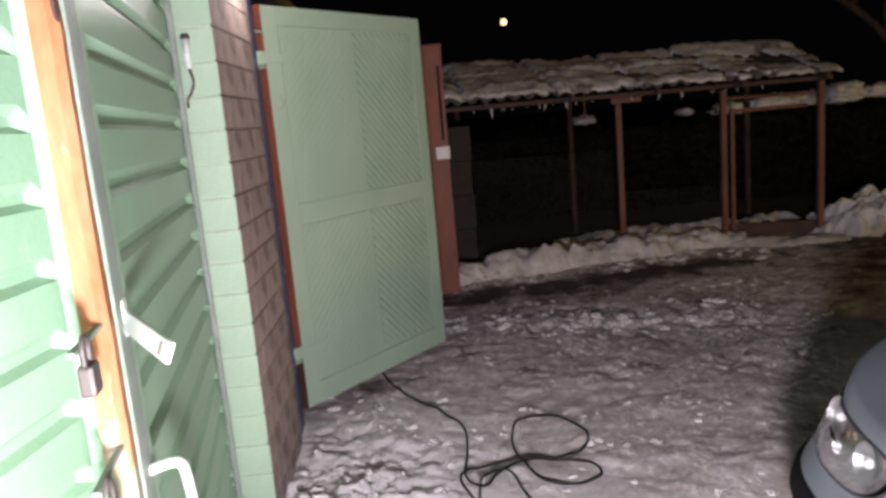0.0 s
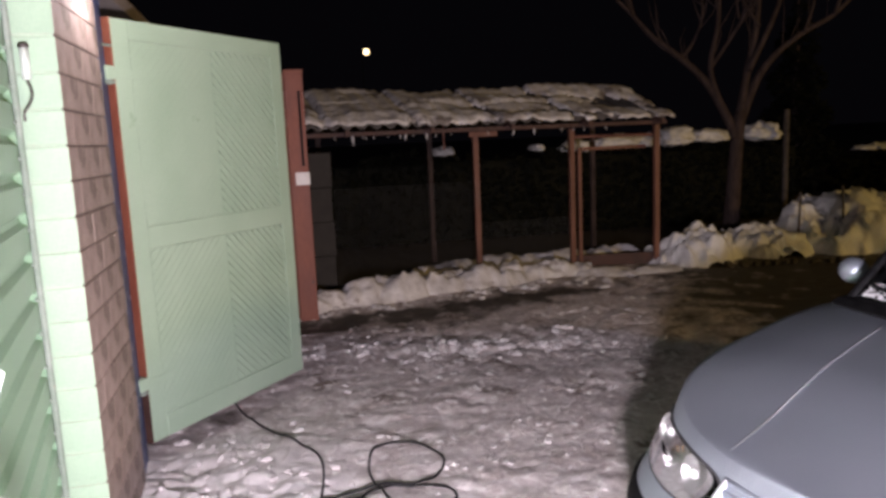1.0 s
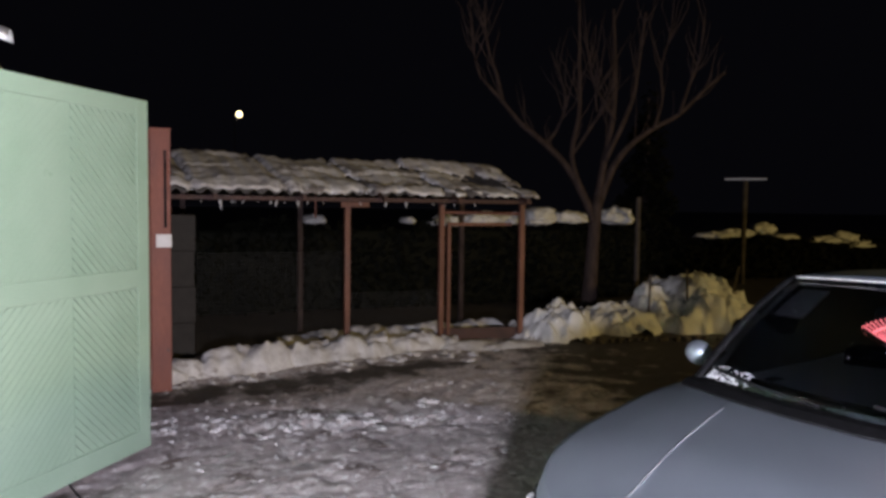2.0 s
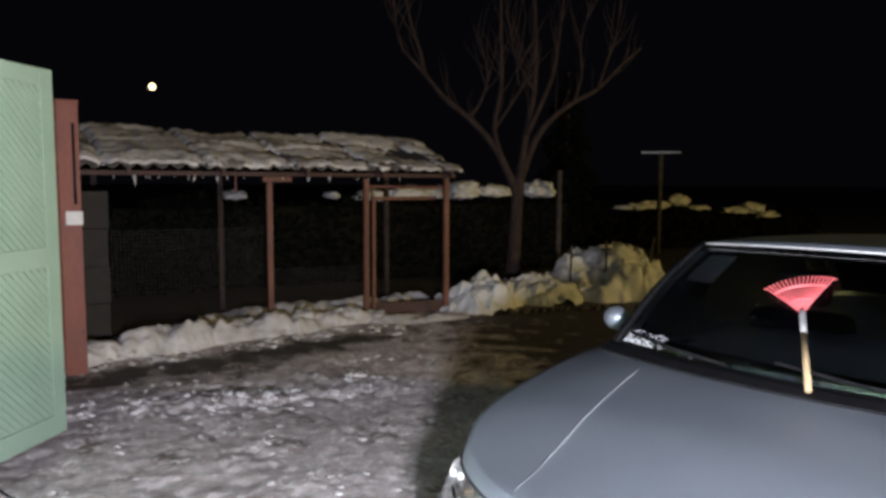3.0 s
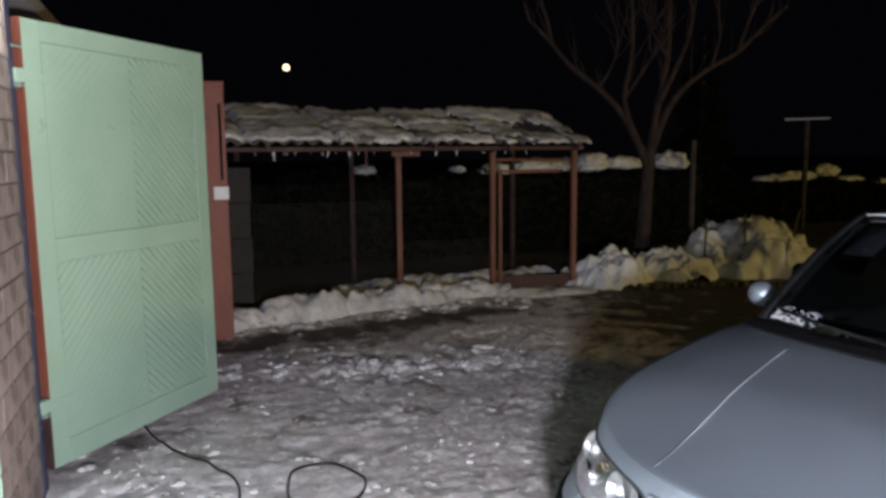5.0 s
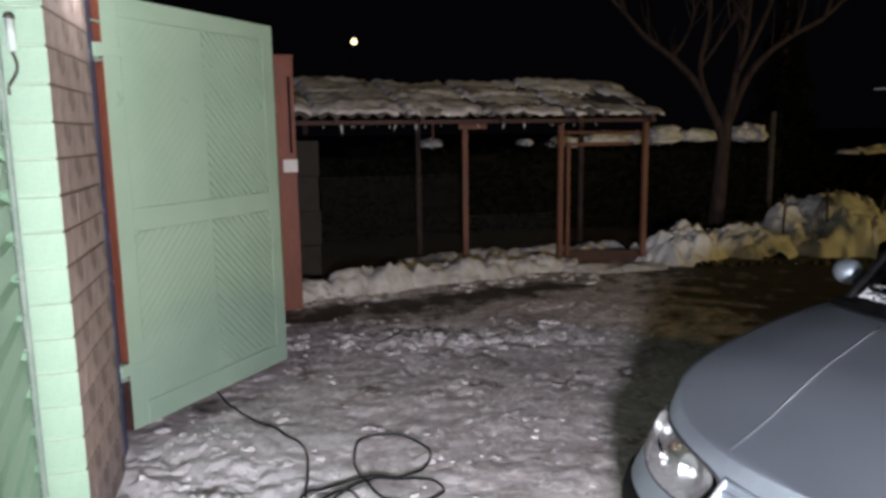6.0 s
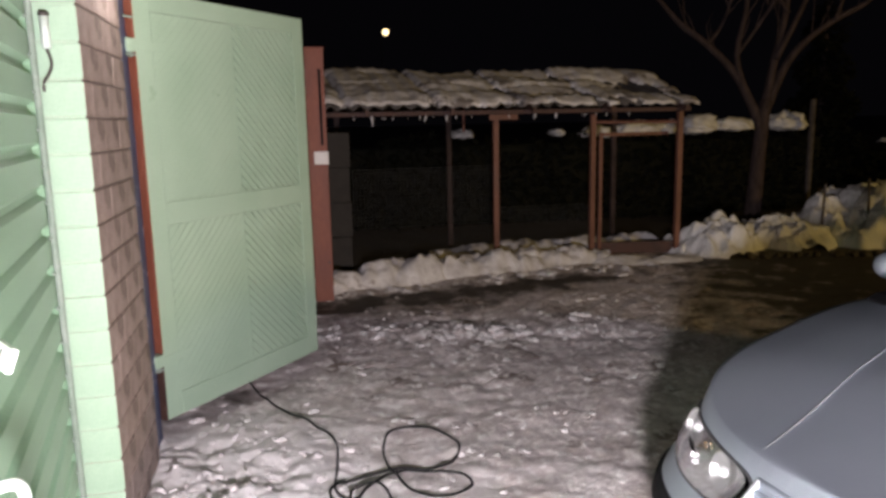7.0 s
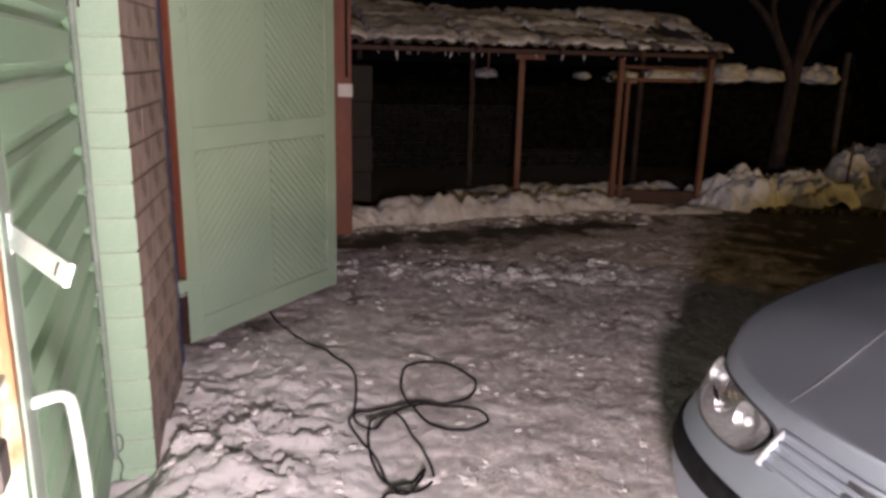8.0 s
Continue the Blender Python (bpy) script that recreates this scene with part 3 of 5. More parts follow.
def build_open_leaf():
    """Open leaf of the far garage, with diagonal boarding in four fields."""
    where = leaf_pose((0.0, 3.78), (0.80, 4.767))
    # local x along the leaf, local y away from the boarded side
    ob = thing("garage_gate_leaf", "open green boarded gate leaf with herringbone planks and red-brown edges", "gate", where)
    W, Z0, Z1 = 1.272, 0.105, 2.212
    core = bmesh.new()
    box(core, (0.004, 0.012, Z0 + 0.004), (W - 0.004, 0.050, Z1 - 0.004))
    part("core", core, GREEN, ob)
    part("edge_board", boxed((-0.004, -0.004, 0.46), (0.0035, 0.058, Z1 + 0.002)), RED, ob, "red-brown painted edge")
    part("edge_foot", boxed((-0.003, -0.002, Z0 - 0.002), (0.0035, 0.058, 0.457)), SHADED_AND_DARK_WOOD, ob, "dark lower end of the edge")
    part("back_boards", boxed((0.004, 0.0505, Z0), (W, 0.058, Z1)), RED, ob, "red-brown painted inner side")
    for nm, lo, hi in (("stile", (0.004, -0.0012, Z0), (0.105, 0.012, Z1)), ("stile", (W - 0.10, -0.0012, Z0), (W, 0.012, Z1)),
                       ("top_rail", (0.1055, -0.0008, Z1 - 0.095), (W - 0.1005, 0.012, Z1)), ("middle_rail", (0.1055, -0.0008, 1.093), (W - 0.1005, 0.012, 1.208)),
                       ("bottom_rail", (0.1055, -0.003, Z0), (W - 0.1005, 0.012, Z0 + 0.12))):
        part(nm, boxed(lo, hi, 0.002), GREEN, ob)
    mid = 0.655
    pitch = 0.0375
    fields = [(0.1065, mid, Z0 + 0.121, 1.092, 1), (mid, W - 0.1015, Z0 + 0.121, 1.092, -1), (0.1065, mid, 1.209, Z1 - 0.096, 1), (mid, W - 0.1015, 1.209, Z1 - 0.096, -1)]

    def clip(poly, a, b, c):
        out = []
        for i in range(len(poly)):
            p, q = poly[i], poly[(i + 1) % len(poly)]
            dp, dq = a * p[0] + b * p[1] - c, a * q[0] + b * q[1] - c
            if dp <= 0:
                out.append(p)
            if dp * dq < 0:
                t = dp / (dp - dq)
                out.append((p[0] + t * (q[0] - p[0]), p[1] + t * (q[1] - p[1])))
        return out

    slope = 1.0
    ln = math.hypot(1, slope)
    for x0, x1, z0, z1, way in fields:
        # across the boards: distance d = (z - way * slope * x) / ln
        na, nb = -way * slope / ln, 1 / ln
        cs = [na * x + nb * z for x in (x0, x1) for z in (z0, z1)]
        k = math.floor(min(cs) / pitch)
        while k * pitch < max(cs):
            poly = [(x0, z0), (x1, z0), (x1, z1), (x0, z1)]
            # finer gaps where way > 0 mimic light running along those grooves
            gap, top_y = ((0.0014, 0.0008) if z0 < 1 else (0.0005, 0.0004)) if way > 0 else (0.0042, 0.0014)
            poly = clip(poly, na, nb, (k + 1) * pitch - gap)
            poly = clip(poly, -na, -nb, -(k * pitch + gap)) if poly else poly
            k += 1
            if len(poly) < 3:
                continue
            area = abs(sum(poly[i][0] * poly[i - 1][1] - poly[i - 1][0] * poly[i][1] for i in range(len(poly)))) / 2
            if area < 4e-4:
                continue
            bm = bmesh.new()
            cx, cz = sum(p[0] for p in poly) / len(poly), sum(p[1] for p in poly) / len(poly)
            base = [bm.verts.new((p[0], 0.0119, p[1])) for p in poly]
            lip = 0.0015 if way > 0 else 0.004
            top = [bm.verts.new((p[0] + lip * (1 if cx > p[0] else -1), top_y, p[1] + 0.75 * lip * (1 if cz > p[1] else -1))) for p in poly]
            bm.faces.new(top)
            m = len(poly)
            for i in range(m):
                bm.faces.new((base[i], base[(i + 1) % m], top[(i + 1) % m], top[i]))
            bmesh.ops.recalc_face_normals(bm, faces=bm.faces)
            part("board", bm, GREEN, ob)
    for z in (1.955, 0.425):
        bm = bmesh.new()
        box(bm, (-0.055, -0.016, z - 0.032), (-0.006, 0.03, z + 0.032), 0.004)
        box(bm, (-0.006, -0.010, z - 0.022), (0.16, -0.0045, z + 0.016), 0.002)
        h = part("hinge", bm, GREEN, ob, "green painted strap hinge")
        bm = bmesh.new()
        tube(bm, [(-0.03, 0.0, z - 0.055), (-0.03, 0.0, z - 0.032)], 0.012, 10)
        part("hinge_pin", bm, PALE_STEEL, h)
        bm = bmesh.new()
        tube(bm, [(-0.10, -0.01, z - 0.045), (-0.01, -0.012, z - 0.045)], 0.006, 6)
        part("pin_rod", bm, PALE_STEEL, h)
    bm = bmesh.new()
    tube(bm, [(-0.14, -0.01, 2.085), (0.0, -0.002, 2.08)], 0.006, 6)
    part("tie_wire", bm, PALE_STEEL, ob, "thin pale tie wire")


build_open_leaf()


def build_far_leaf():
    ob = thing("garage_gate_leaf", "red-brown gate leaf standing open, with slot and white plate", "gate", leaf_pose((0.0, 6.50), (1.02, 6.47)))
    # local y looks away from the yard's near side
    part("panel", boxed((0.0, 0.0, 0.04), (0.86, 0.05, 2.19), 0.003), RED, ob)
    part("edge_stile", boxed((0.862, -0.022, 0.02), (1.02, 0.06, 2.20), 0.005), RED, ob)
    # no groove is cut: a black strip paints the slot's shade
    part("slot_shade", boxed((0.968, -0.027, 1.40), (0.990, -0.0225, 2.04), 0.002), TRIM_BLACK, ob, "black strip painting the shade of a slot")
    part("sign_plate", boxed((0.905, -0.030, 1.235), (1.028, -0.0225, 1.345), 0.006), WHITE, ob, "blank white plate")
    part("knob", boxed((0.985, -0.03, 0.36), (1.0, -0.0225, 0.385), 0.003), DARK_STEEL, ob)
    part("cap_board", boxed((0.858, -0.026, 2.2005), (1.026, 0.066, 2.218), 0.003), RED, ob)


build_far_leaf()

tagged(new("frame_post", mesh_of("frame_post", boxed((-0.16, 3.60, 0.0), (-0.030, 3.772, 2.31), 0.004), BLUE)), "worn blue painted steel frame post beside the pier", "gate frame")


def build_wall_lamp():
    ob = thing("wall_lamp", "lit bulb under a metal reflector on the pier", "lamp", pose(0.0, 3.28, 2.27))
    part("wall_plate", boxed((0.001, -0.05, -0.06), (0.02, 0.05, 0.06), 0.004), GREY, ob)
    bm = bmesh.new()
    tube(bm, smooth_path([(0.02, 0, 0.0), (0.07, 0, 0.04), (0.12, 0, 0.05)], 4), 0.012, 8)
    part("arm", bm, GREY, ob)
    bm = bmesh.new()
    r = bmesh.ops.create_uvsphere(bm, u_segments=20, v_segments=12, radius=0.054)
    bmesh.ops.scale(bm, verts=bm.verts, vec=(1, 1, 1.15))
    bmesh.ops.translate(bm, verts=bm.verts, vec=(0.062, -0.03, -0.01))
    bulb = part("bulb", bm, BULB, ob, "glowing white bulb", smooth=True)
    bulb.visible_shadow = False
    bm = bmesh.new()
    rows = []
    for i in range(9):
        a = math.pi * (0.12 + 0.76 * i / 8)
        rows.append([(0.07 + 0.20 * k / 6, 0.05 - 0.075 * math.cos(a), 0.01 + (0.055 + 0.01 * k / 6) * math.sin(a) - 0.075 * k / 6) for k in range(7)])
    sheet(bm, rows)
    part("reflector", bm, GREY, ob, "grey metal reflector shade", smooth=True).modifiers.new("thick", "SOLIDIFY").thickness = 0.002


build_wall_lamp()


# ---- shed ----
EAVE_Y, EAVE_Z, RIDGE_Y, RIDGE_Z = 7.52, 1.735, 8.92, 2.125
ROOF_X0, ROOF_X1 = 0.35, 5.22


def roof_z(y):
    k = (RIDGE_Z - EAVE_Z) / (RIDGE_Y - EAVE_Y)
    return RIDGE_Z - k * abs(y - RIDGE_Y)


def build_shed():
    shed = thing("shed", "open timber shed with red-brown posts and corrugated roof", "shed")
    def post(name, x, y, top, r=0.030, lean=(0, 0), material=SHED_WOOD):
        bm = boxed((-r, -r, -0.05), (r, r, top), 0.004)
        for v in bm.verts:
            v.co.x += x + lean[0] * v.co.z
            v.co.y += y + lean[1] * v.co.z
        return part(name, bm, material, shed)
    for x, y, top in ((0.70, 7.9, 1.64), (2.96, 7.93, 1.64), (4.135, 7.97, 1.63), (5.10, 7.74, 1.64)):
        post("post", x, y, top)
    for x, y in ((1.3, 9.2), (2.72, 9.25), (4.88, 9.0)):
        post("back_post", x, y, roof_z(y) - 0.09, 0.03, material=BARK)
    # beam in the darker tone, painting the shade under the eave
    part("front_beam", boxed((0.5, 7.68, 1.645), (5.2, 7.73, 1.69), 0.004), SHADED_AND_DARK_WOOD, shed)
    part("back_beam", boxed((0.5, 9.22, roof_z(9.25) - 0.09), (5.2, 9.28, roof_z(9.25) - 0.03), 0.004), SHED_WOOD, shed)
    for i in range(6):
        x = 0.6 + i * 0.9
        bm = bmesh.new()
        sheet(bm, [[(x - 0.02, EAVE_Y + 0.06, EAVE_Z - 0.03), (x + 0.02, EAVE_Y + 0.06, EAVE_Z - 0.03)], [(x - 0.02, RIDGE_Y, RIDGE_Z - 0.045), (x + 0.02, RIDGE_Y, RIDGE_Z - 0.045)]])
        r = bmesh.ops.extrude_face_region(bm, geom=bm.faces[:])
        bmesh.ops.translate(bm, verts=[v for v in r["geom"] if isinstance(v, bmesh.types.BMVert)], vec=(0, 0, -0.06))
        bmesh.ops.recalc_face_normals(bm, faces=bm.faces)
        part("rafter", bm, SHADED_AND_DARK_WOOD, shed)
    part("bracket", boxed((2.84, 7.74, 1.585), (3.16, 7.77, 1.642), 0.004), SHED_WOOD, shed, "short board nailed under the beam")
    # door frame between two posts
    bm = bmesh.new()
    box(bm, (4.195, 7.91, 0.06), (4.235, 7.95, 1.42), 0.003)
    box(bm, (4.236, 7.90, 1.375), (5.05, 7.94, 1.415), 0.003)
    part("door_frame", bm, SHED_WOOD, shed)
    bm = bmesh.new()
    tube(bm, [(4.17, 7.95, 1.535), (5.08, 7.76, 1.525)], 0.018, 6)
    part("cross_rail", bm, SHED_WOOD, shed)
    bm = bmesh.new()
    sheet(bm, [[(4.17, 7.945, 0.0), (5.07, 7.755, 0.0)], [(4.17, 7.945, 0.14), (5.07, 7.755, 0.14)]])
    r = bmesh.ops.extrude_face_region(bm, geom=bm.faces[:])
    bmesh.ops.translate(bm, verts=[v for v in r["geom"] if isinstance(v, bmesh.types.BMVert)], vec=(0.005, 0.03, 0))
    part("kick_board", bm, SHADED_AND_DARK_WOOD, shed)
    # corrugated roof, both slopes
    bm = bmesh.new()
    n = int((ROOF_X1 - ROOF_X0) / 0.0185)
    rows = []
    for y in (EAVE_Y, 7.9, 8.4, RIDGE_Y, 9.4, 9.9, 10.3):
        rows.append([(ROOF_X0 + (ROOF_X1 - ROOF_X0) * i / n, y, roof_z(y) + 0.022 * math.sin(i * 2 * math.pi / 8)) for i in range(n + 1)])
    sheet(bm, rows)
    roof = part("roof_sheet", bm, CLINKER, shed, "weathered grey corrugated roofing", smooth=True)
    roof.modifiers.new("thick", "SOLIDIFY").thickness = 0.008
    bm = bmesh.new()
    tube(bm, [(3.0 - 0.25, 8.55, 1.98), (3.0 - 0.25, 8.56, 1.45)], 0.012, 6)
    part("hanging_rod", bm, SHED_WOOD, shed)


build_shed()


def build_netting():
    """Thin wire netting stretched between the front posts of the open bays."""
    ob = thing("wire_netting", "fine grey wire netting stretched across the open shed bays", "wire netting")
    for name, x0, x1 in (("mesh_panel", 1.36, 2.92), ("mesh_panel", 3.0, 4.09)):
        bm = bmesh.new()
        for i in range(int((x1 - x0) / 0.04) + 1):
            x = x0 + 0.04 * i
            tube(bm, [(x, 7.975, 0.03), (x, 7.975, 1.08 if x0 < 2 else 0.6)], 0.0009, 3)
        for i in range(27 if x0 < 2 else 15):
            tube(bm, [(x0, 7.978, 0.04 + 0.04 * i), (x1, 7.978, 0.04 + 0.04 * i)], 0.0009, 3)
        part(name, bm, GREY, ob)


build_netting()


def build_roof_snow():
    step = 0.03
    xs = np.arange(ROOF_X0 + 0.02, ROOF_X1 - 0.01, step)
    ys = np.arange(EAVE_Y - 0.01, RIDGE_Y + 0.5, step)
    bm = bmesh.new()
    grid = {}
    for j, y in enumerate(ys):
        for i, x in enumerate(xs):
            d = 0.045 + 0.075 * fbm(x * 0.9 + y * 1.1, y * 1.6 - x * 0.3, 2.2) + 0.016 * fbm(x * 4, y * 4, 1.0)
            d += 0.05 * max(0.0, 1 - (x - ROOF_X0) / 2.2)
            d -= 0.016 * smoothstep(2.6, 4.6, x)
            d = min(d, 0.085)
            seam = ((x - ROOF_X0 + 0.10 * (y - EAVE_Y) + 0.03 * fbm(y * 5, x * 2, 7.0)) / 0.92) % 1.0
            d -= 0.055 * math.exp(-((min(seam, 1 - seam) * 0.92) / 0.035) ** 2)
            d -= 0.05 * math.exp(-((y - 8.18 - 0.05 * fbm(x * 3, 1.0)) / 0.03) ** 2) * (0.5 + fbm(x * 1.3, 5.0))
            d -= 0.035 * smoothstep(7.62, 7.50, y) * (1.0 + 1.5 * fbm(x * 2.1, 3.0))
            if d > -0.005:
                wob = 0.02 * fbm(x * 9, y * 9, 3.0)
                grid[i, j] = bm.verts.new((x + wob, y + wob, roof_z(y) + max(d, 0.0) + 0.018 + 0.006 * math.sin((x - ROOF_X0) * 2 * math.pi / 0.148)))
    for (i, j) in list(grid):
        q = [(i, j), (i + 1, j), (i + 1, j + 1), (i, j + 1)]
        if all(k in grid for k in q):
            bm.faces.new([grid[k] for k in q])
    bmesh.ops.delete(bm, geom=[v for v in bm.verts if not v.link_faces], context="VERTS")
    edge = [e for e in bm.edges if e.is_boundary]
    r = bmesh.ops.extrude_edge_only(bm, edges=edge)
    for v in r["geom"]:
        if isinstance(v, bmesh.types.BMVert):
            v.co.z -= 0.035
    bmesh.ops.recalc_face_normals(bm, faces=bm.faces)
    thing("roof_snow", "patchy old snow lying on the shed roof", "snow", bm=bm, material=SNOW_ROOF, smooth=True)


build_roof_snow()


def build_hanging_scraps():
    # irregular white scraps under the eave, shaped here as small icicle cones
    rnd = random.Random(5)
    base = bmesh.new()
    tube(base, [(0, 0, 0.02), (0.003, 0, -0.03), (0.006, 0.004, -0.06), (0.002, 0.002, -0.09)], [0.014, 0.012, 0.007, 0.001], 6)
    first = thing("icicle", "short white scrap hanging from the shed beam", "icicle", pose(1.55, 7.60, 1.625), group="icicles under the eave", bm=base, material=ICE, smooth=True)
    for i in range(24):
        x = 1.3 + 3.4 * rnd.random() ** 1.1
        k = copy_thing(first, pose(x, 7.645, 1.63, rnd.uniform(-25, 25), rnd.uniform(-30, 30), rnd.uniform(0, 360)))
        s = rnd.uniform(0.2, 0.5) * rnd.choice((0.7, 1.0, 1.5))
        k.scale = (s * 1.3, s * 1.3, s)


build_hanging_scraps()


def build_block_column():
    ob = thing("block_column", "column of weathered grey concrete blocks inside the shed, its gloom painted in", "pillar", pose(1.16, 8.02, 0.0))
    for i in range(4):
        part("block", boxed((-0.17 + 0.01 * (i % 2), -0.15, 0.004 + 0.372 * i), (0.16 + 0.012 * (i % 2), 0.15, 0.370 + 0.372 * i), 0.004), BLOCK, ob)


build_block_column()


# ---- car ----
CAR = Matrix.Translation((1.652, 1.243, 0.0)) @ Matrix.Rotation(radians(12), 4, "Z")


CAR_LEN = 4.25


def outline(f, w, rear, power=2.25, n_front=26, n_side=22, n_rear=10):
    """Half the car's plan from its nose to its tail: (u, v)."""
    pts = []
    e = 2 / power
    for i in range(n_front):
        a = math.pi / 2 * i / (n_front - 1)
        pts.append((f + 0.62 * (1 - math.cos(a) ** e), w * 0.965 * math.sin(a) ** e))
    u1, u2 = f + 0.62, CAR_LEN - rear - 0.45
    for i in range(1, n_side):
        s = i / n_side
        pts.append((u1 + (u2 - u1) * s, w * (0.965 + 0.035 * math.sin(math.pi * min(1, s * 1.1)))))
    for i in range(n_rear + 1):
        a = math.pi / 2 * i / n_rear
        pts.append((u2 + 0.45 * math.sin(a) ** e, w * 0.965 * math.cos(a) ** e))
    return pts


def shoulder(u):
    return 0.728 + 0.165 * smoothstep(0.1, 1.30, u)


def hood_top(u):
    return 0.735 + 0.11 * smoothstep(0.06, 0.72, u) + 0.105 * smoothstep(0.35, 1.25, u)


LEVELS = [(0.19, 0.13, 0.78), (0.24, 0.06, 0.805), (0.33, 0.015, 0.83), (0.41, 0.0, 0.838), (0.475, 0.004, 0.842), (0.53, 0.03, 0.845), (0.572, 0.062, 0.846), (0.62, 0.085, 0.846), (0.66, 0.105, 0.842), (0.695, 0.13, 0.836)]


def car_point(level, k):
    """Point k of the outline at a level, which may lie between two rows of LEVELS."""
    i = min(int(level), len(LEVELS) - 2)
    t = level - i
    z, f, w = [LEVELS[i][c] + t * (LEVELS[i + 1][c] - LEVELS[i][c]) for c in range(3)]
    power = 2.25 + 0.30 * (1 - smoothstep(0.50, 0.70, z))
    pts = outline(f, w, 0.03, power)
    j = min(int(k), len(pts) - 2)
    (u, v), (u1, v1) = pts[j], pts[j + 1]
    u, v = u + (k - j) * (u1 - u), v + (k - j) * (v1 - v)
    return Vector((u, v, z + (0.02 * smoothstep(0.4, 1.6, u) if z > 0.6 else 0)))


def at_step(pts, k):
    """A place between two points of an outline."""
    j = min(int(k), len(pts) - 2)
    return tuple(a + (k - j) * (b - a) for a, b in zip(pts[j], pts[j + 1]))


# headlamp: its rim as steps along the outline and levels, round its middle
LAMP_MID = Vector((10.6, 7.7, 0))
LAMP_RIM = smooth_path([(17.5, 8.0, 0), (16.2, 6.85, 0), (11.6, 6.3, 0), (7.5, 6.3, 0), (5.3, 6.6, 0), (4.5, 7.5, 0), (4.8, 8.7, 0), (8.0, 9.0, 0), (12.5, 9.0, 0), (16.4, 8.85, 0)], 6, closed=True)


def in_lamp(k, level):
    inside = False
    for i, a in enumerate(LAMP_RIM):
        b = LAMP_RIM[i - 1]
        if (a.y > level) != (b.y > level) and k < a.x + (level - a.y) / (b.y - a.y) * (b.x - a.x):
            inside = not inside
    return inside


BODY_K = [0.25 * i for i in range(76)] + list(range(19, len(outline(0, 1, 0))))
BODY_L = [0, 1, 2, 3, 4, 5] + [5.2 + 0.2 * i for i in range(20)]


def build_car():
    car = thing("car", "silver-grey saloon car parked on the trodden snow", "car", CAR)
    bm = bmesh.new()
    for side in (1, -1):
        rows = [[car_point(lv, k) for k in BODY_K] for lv in BODY_L]
        top = outline(0.16, 0.832, 0.05)
        top = [at_step(top, k) for k in BODY_K]
        rows.append([Vector((u, v, shoulder(u))) for u, v in top])
        rows = [[Vector((p.x, p.y * side, p.z)) for p in r] for r in rows]
        vs = [[bm.verts.new(p) for p in r] for r in rows]
        for i in range(len(vs) - 1):
            for j in range(len(vs[0]) - 1):
                if i < len(BODY_L) - 1 and in_lamp((BODY_K[j] + BODY_K[j + 1]) / 2, (BODY_L[i] + BODY_L[i + 1]) / 2):
                    continue
                bm.faces.new((vs[i][j], vs[i][j + 1], vs[i + 1][j + 1], vs[i + 1][j]))
        qs = [1, 0.97, 0.92, 0.84, 0.72, 0.58, 0.42, 0.25, 0.1, 0.0]
        rows = []
        for q in qs:
            row = []
            for u, v in top:
                z = shoulder(u) + (hood_top(u) - shoulder(u)) * (1 - q ** 2.3)
                z -= 0.06 * smoothstep(3.4, 4.2, u)
                row.append(Vector((u, v * q * side, z)))
            rows.append(row)
        sheet(bm, rows)
    bmesh.ops.remove_doubles(bm, verts=bm.verts, dist=0.0008)
    bmesh.ops.recalc_face_normals(bm, faces=bm.faces)
    part("body", bm, PAINT, car, smooth=True)

    # greenhouse: base ring, roof ring
    def base(v):
        return Vector((1.045 + 0.30 * v * v, v, 0.952 - 0.03 * v * v))

    def head(v):
        return Vector((1.555 + 0.36 * v * v, v, 1.347 - 0.06 * v * v))

    def screen(s, v):
        """Windscreen surface: s from base to roof, v from -1 to 1."""
        p, q = base(0.665 * v), head(0.555 * v)
        c = p.lerp(q, s)
        c.z += 0.035 * math.sin(math.pi * s)
        return c
    bm = bmesh.new()
    sheet(bm, [[screen(0.03 + 0.95 * i / 10, -0.955 + 1.91 * k / 20) for k in range(21)] for i in range(11)])
    part("windscreen", bm, GLASS, car, "dark windscreen with frost at its foot", smooth=True).modifiers.new("thick", "SOLIDIFY").thickness = 0.005
    for sd in (1, -1):
        bm = bmesh.new()
        rows = []
        for i in range(11):
            a = screen(i / 10, 0.965 * sd)
            b = screen(i / 10, 1.0 * sd)
            c = b + Vector((0.035, 0.008 * sd, -0.008))
            rows.append([a + Vector((0, 0, 0.002)), b + Vector((0, 0, 0.008)), c])
        sheet(bm, rows)
        part("pillar", bm, TRIM_BLACK, car, smooth=True).modifiers.new("thick", "SOLIDIFY").thickness = 0.012
        # side windows and rear pillar
        bm = bmesh.new()
        rows = []
        for i in range(5):
            s = i / 4
            lo = Vector((1.28, 0.70 * sd, 0.90)).lerp(Vector((3.45, 0.68 * sd, 0.93)), s)
            hi = Vector((1.75, 0.555 * sd, 1.325)).lerp(Vector((2.95, 0.53 * sd, 1.33)), s)
            rows.append([lo, lo.lerp(hi, 0.5) + Vector((0, 0.025 * sd, 0)), hi])
        sheet(bm, rows)
        part("side_window", bm, DARK_GLASS, car, smooth=True)
    bm = bmesh.new()
    rows = []
    for i in range(9):
        s = i / 8
        row = []
        for k in range(17):
            v = -1 + k / 8
            f = head(0.56 * v)
            b = Vector((2.95 - 0.1 * v * v, 0.54 * v, 1.335 - 0.05 * v * v))
            p = f.lerp(b, s)
            p.z += 0.045 * math.sin(math.pi * min(1, 0.15 + s * 0.8)) - 0.020
            row.append(p)
        rows.append(row)
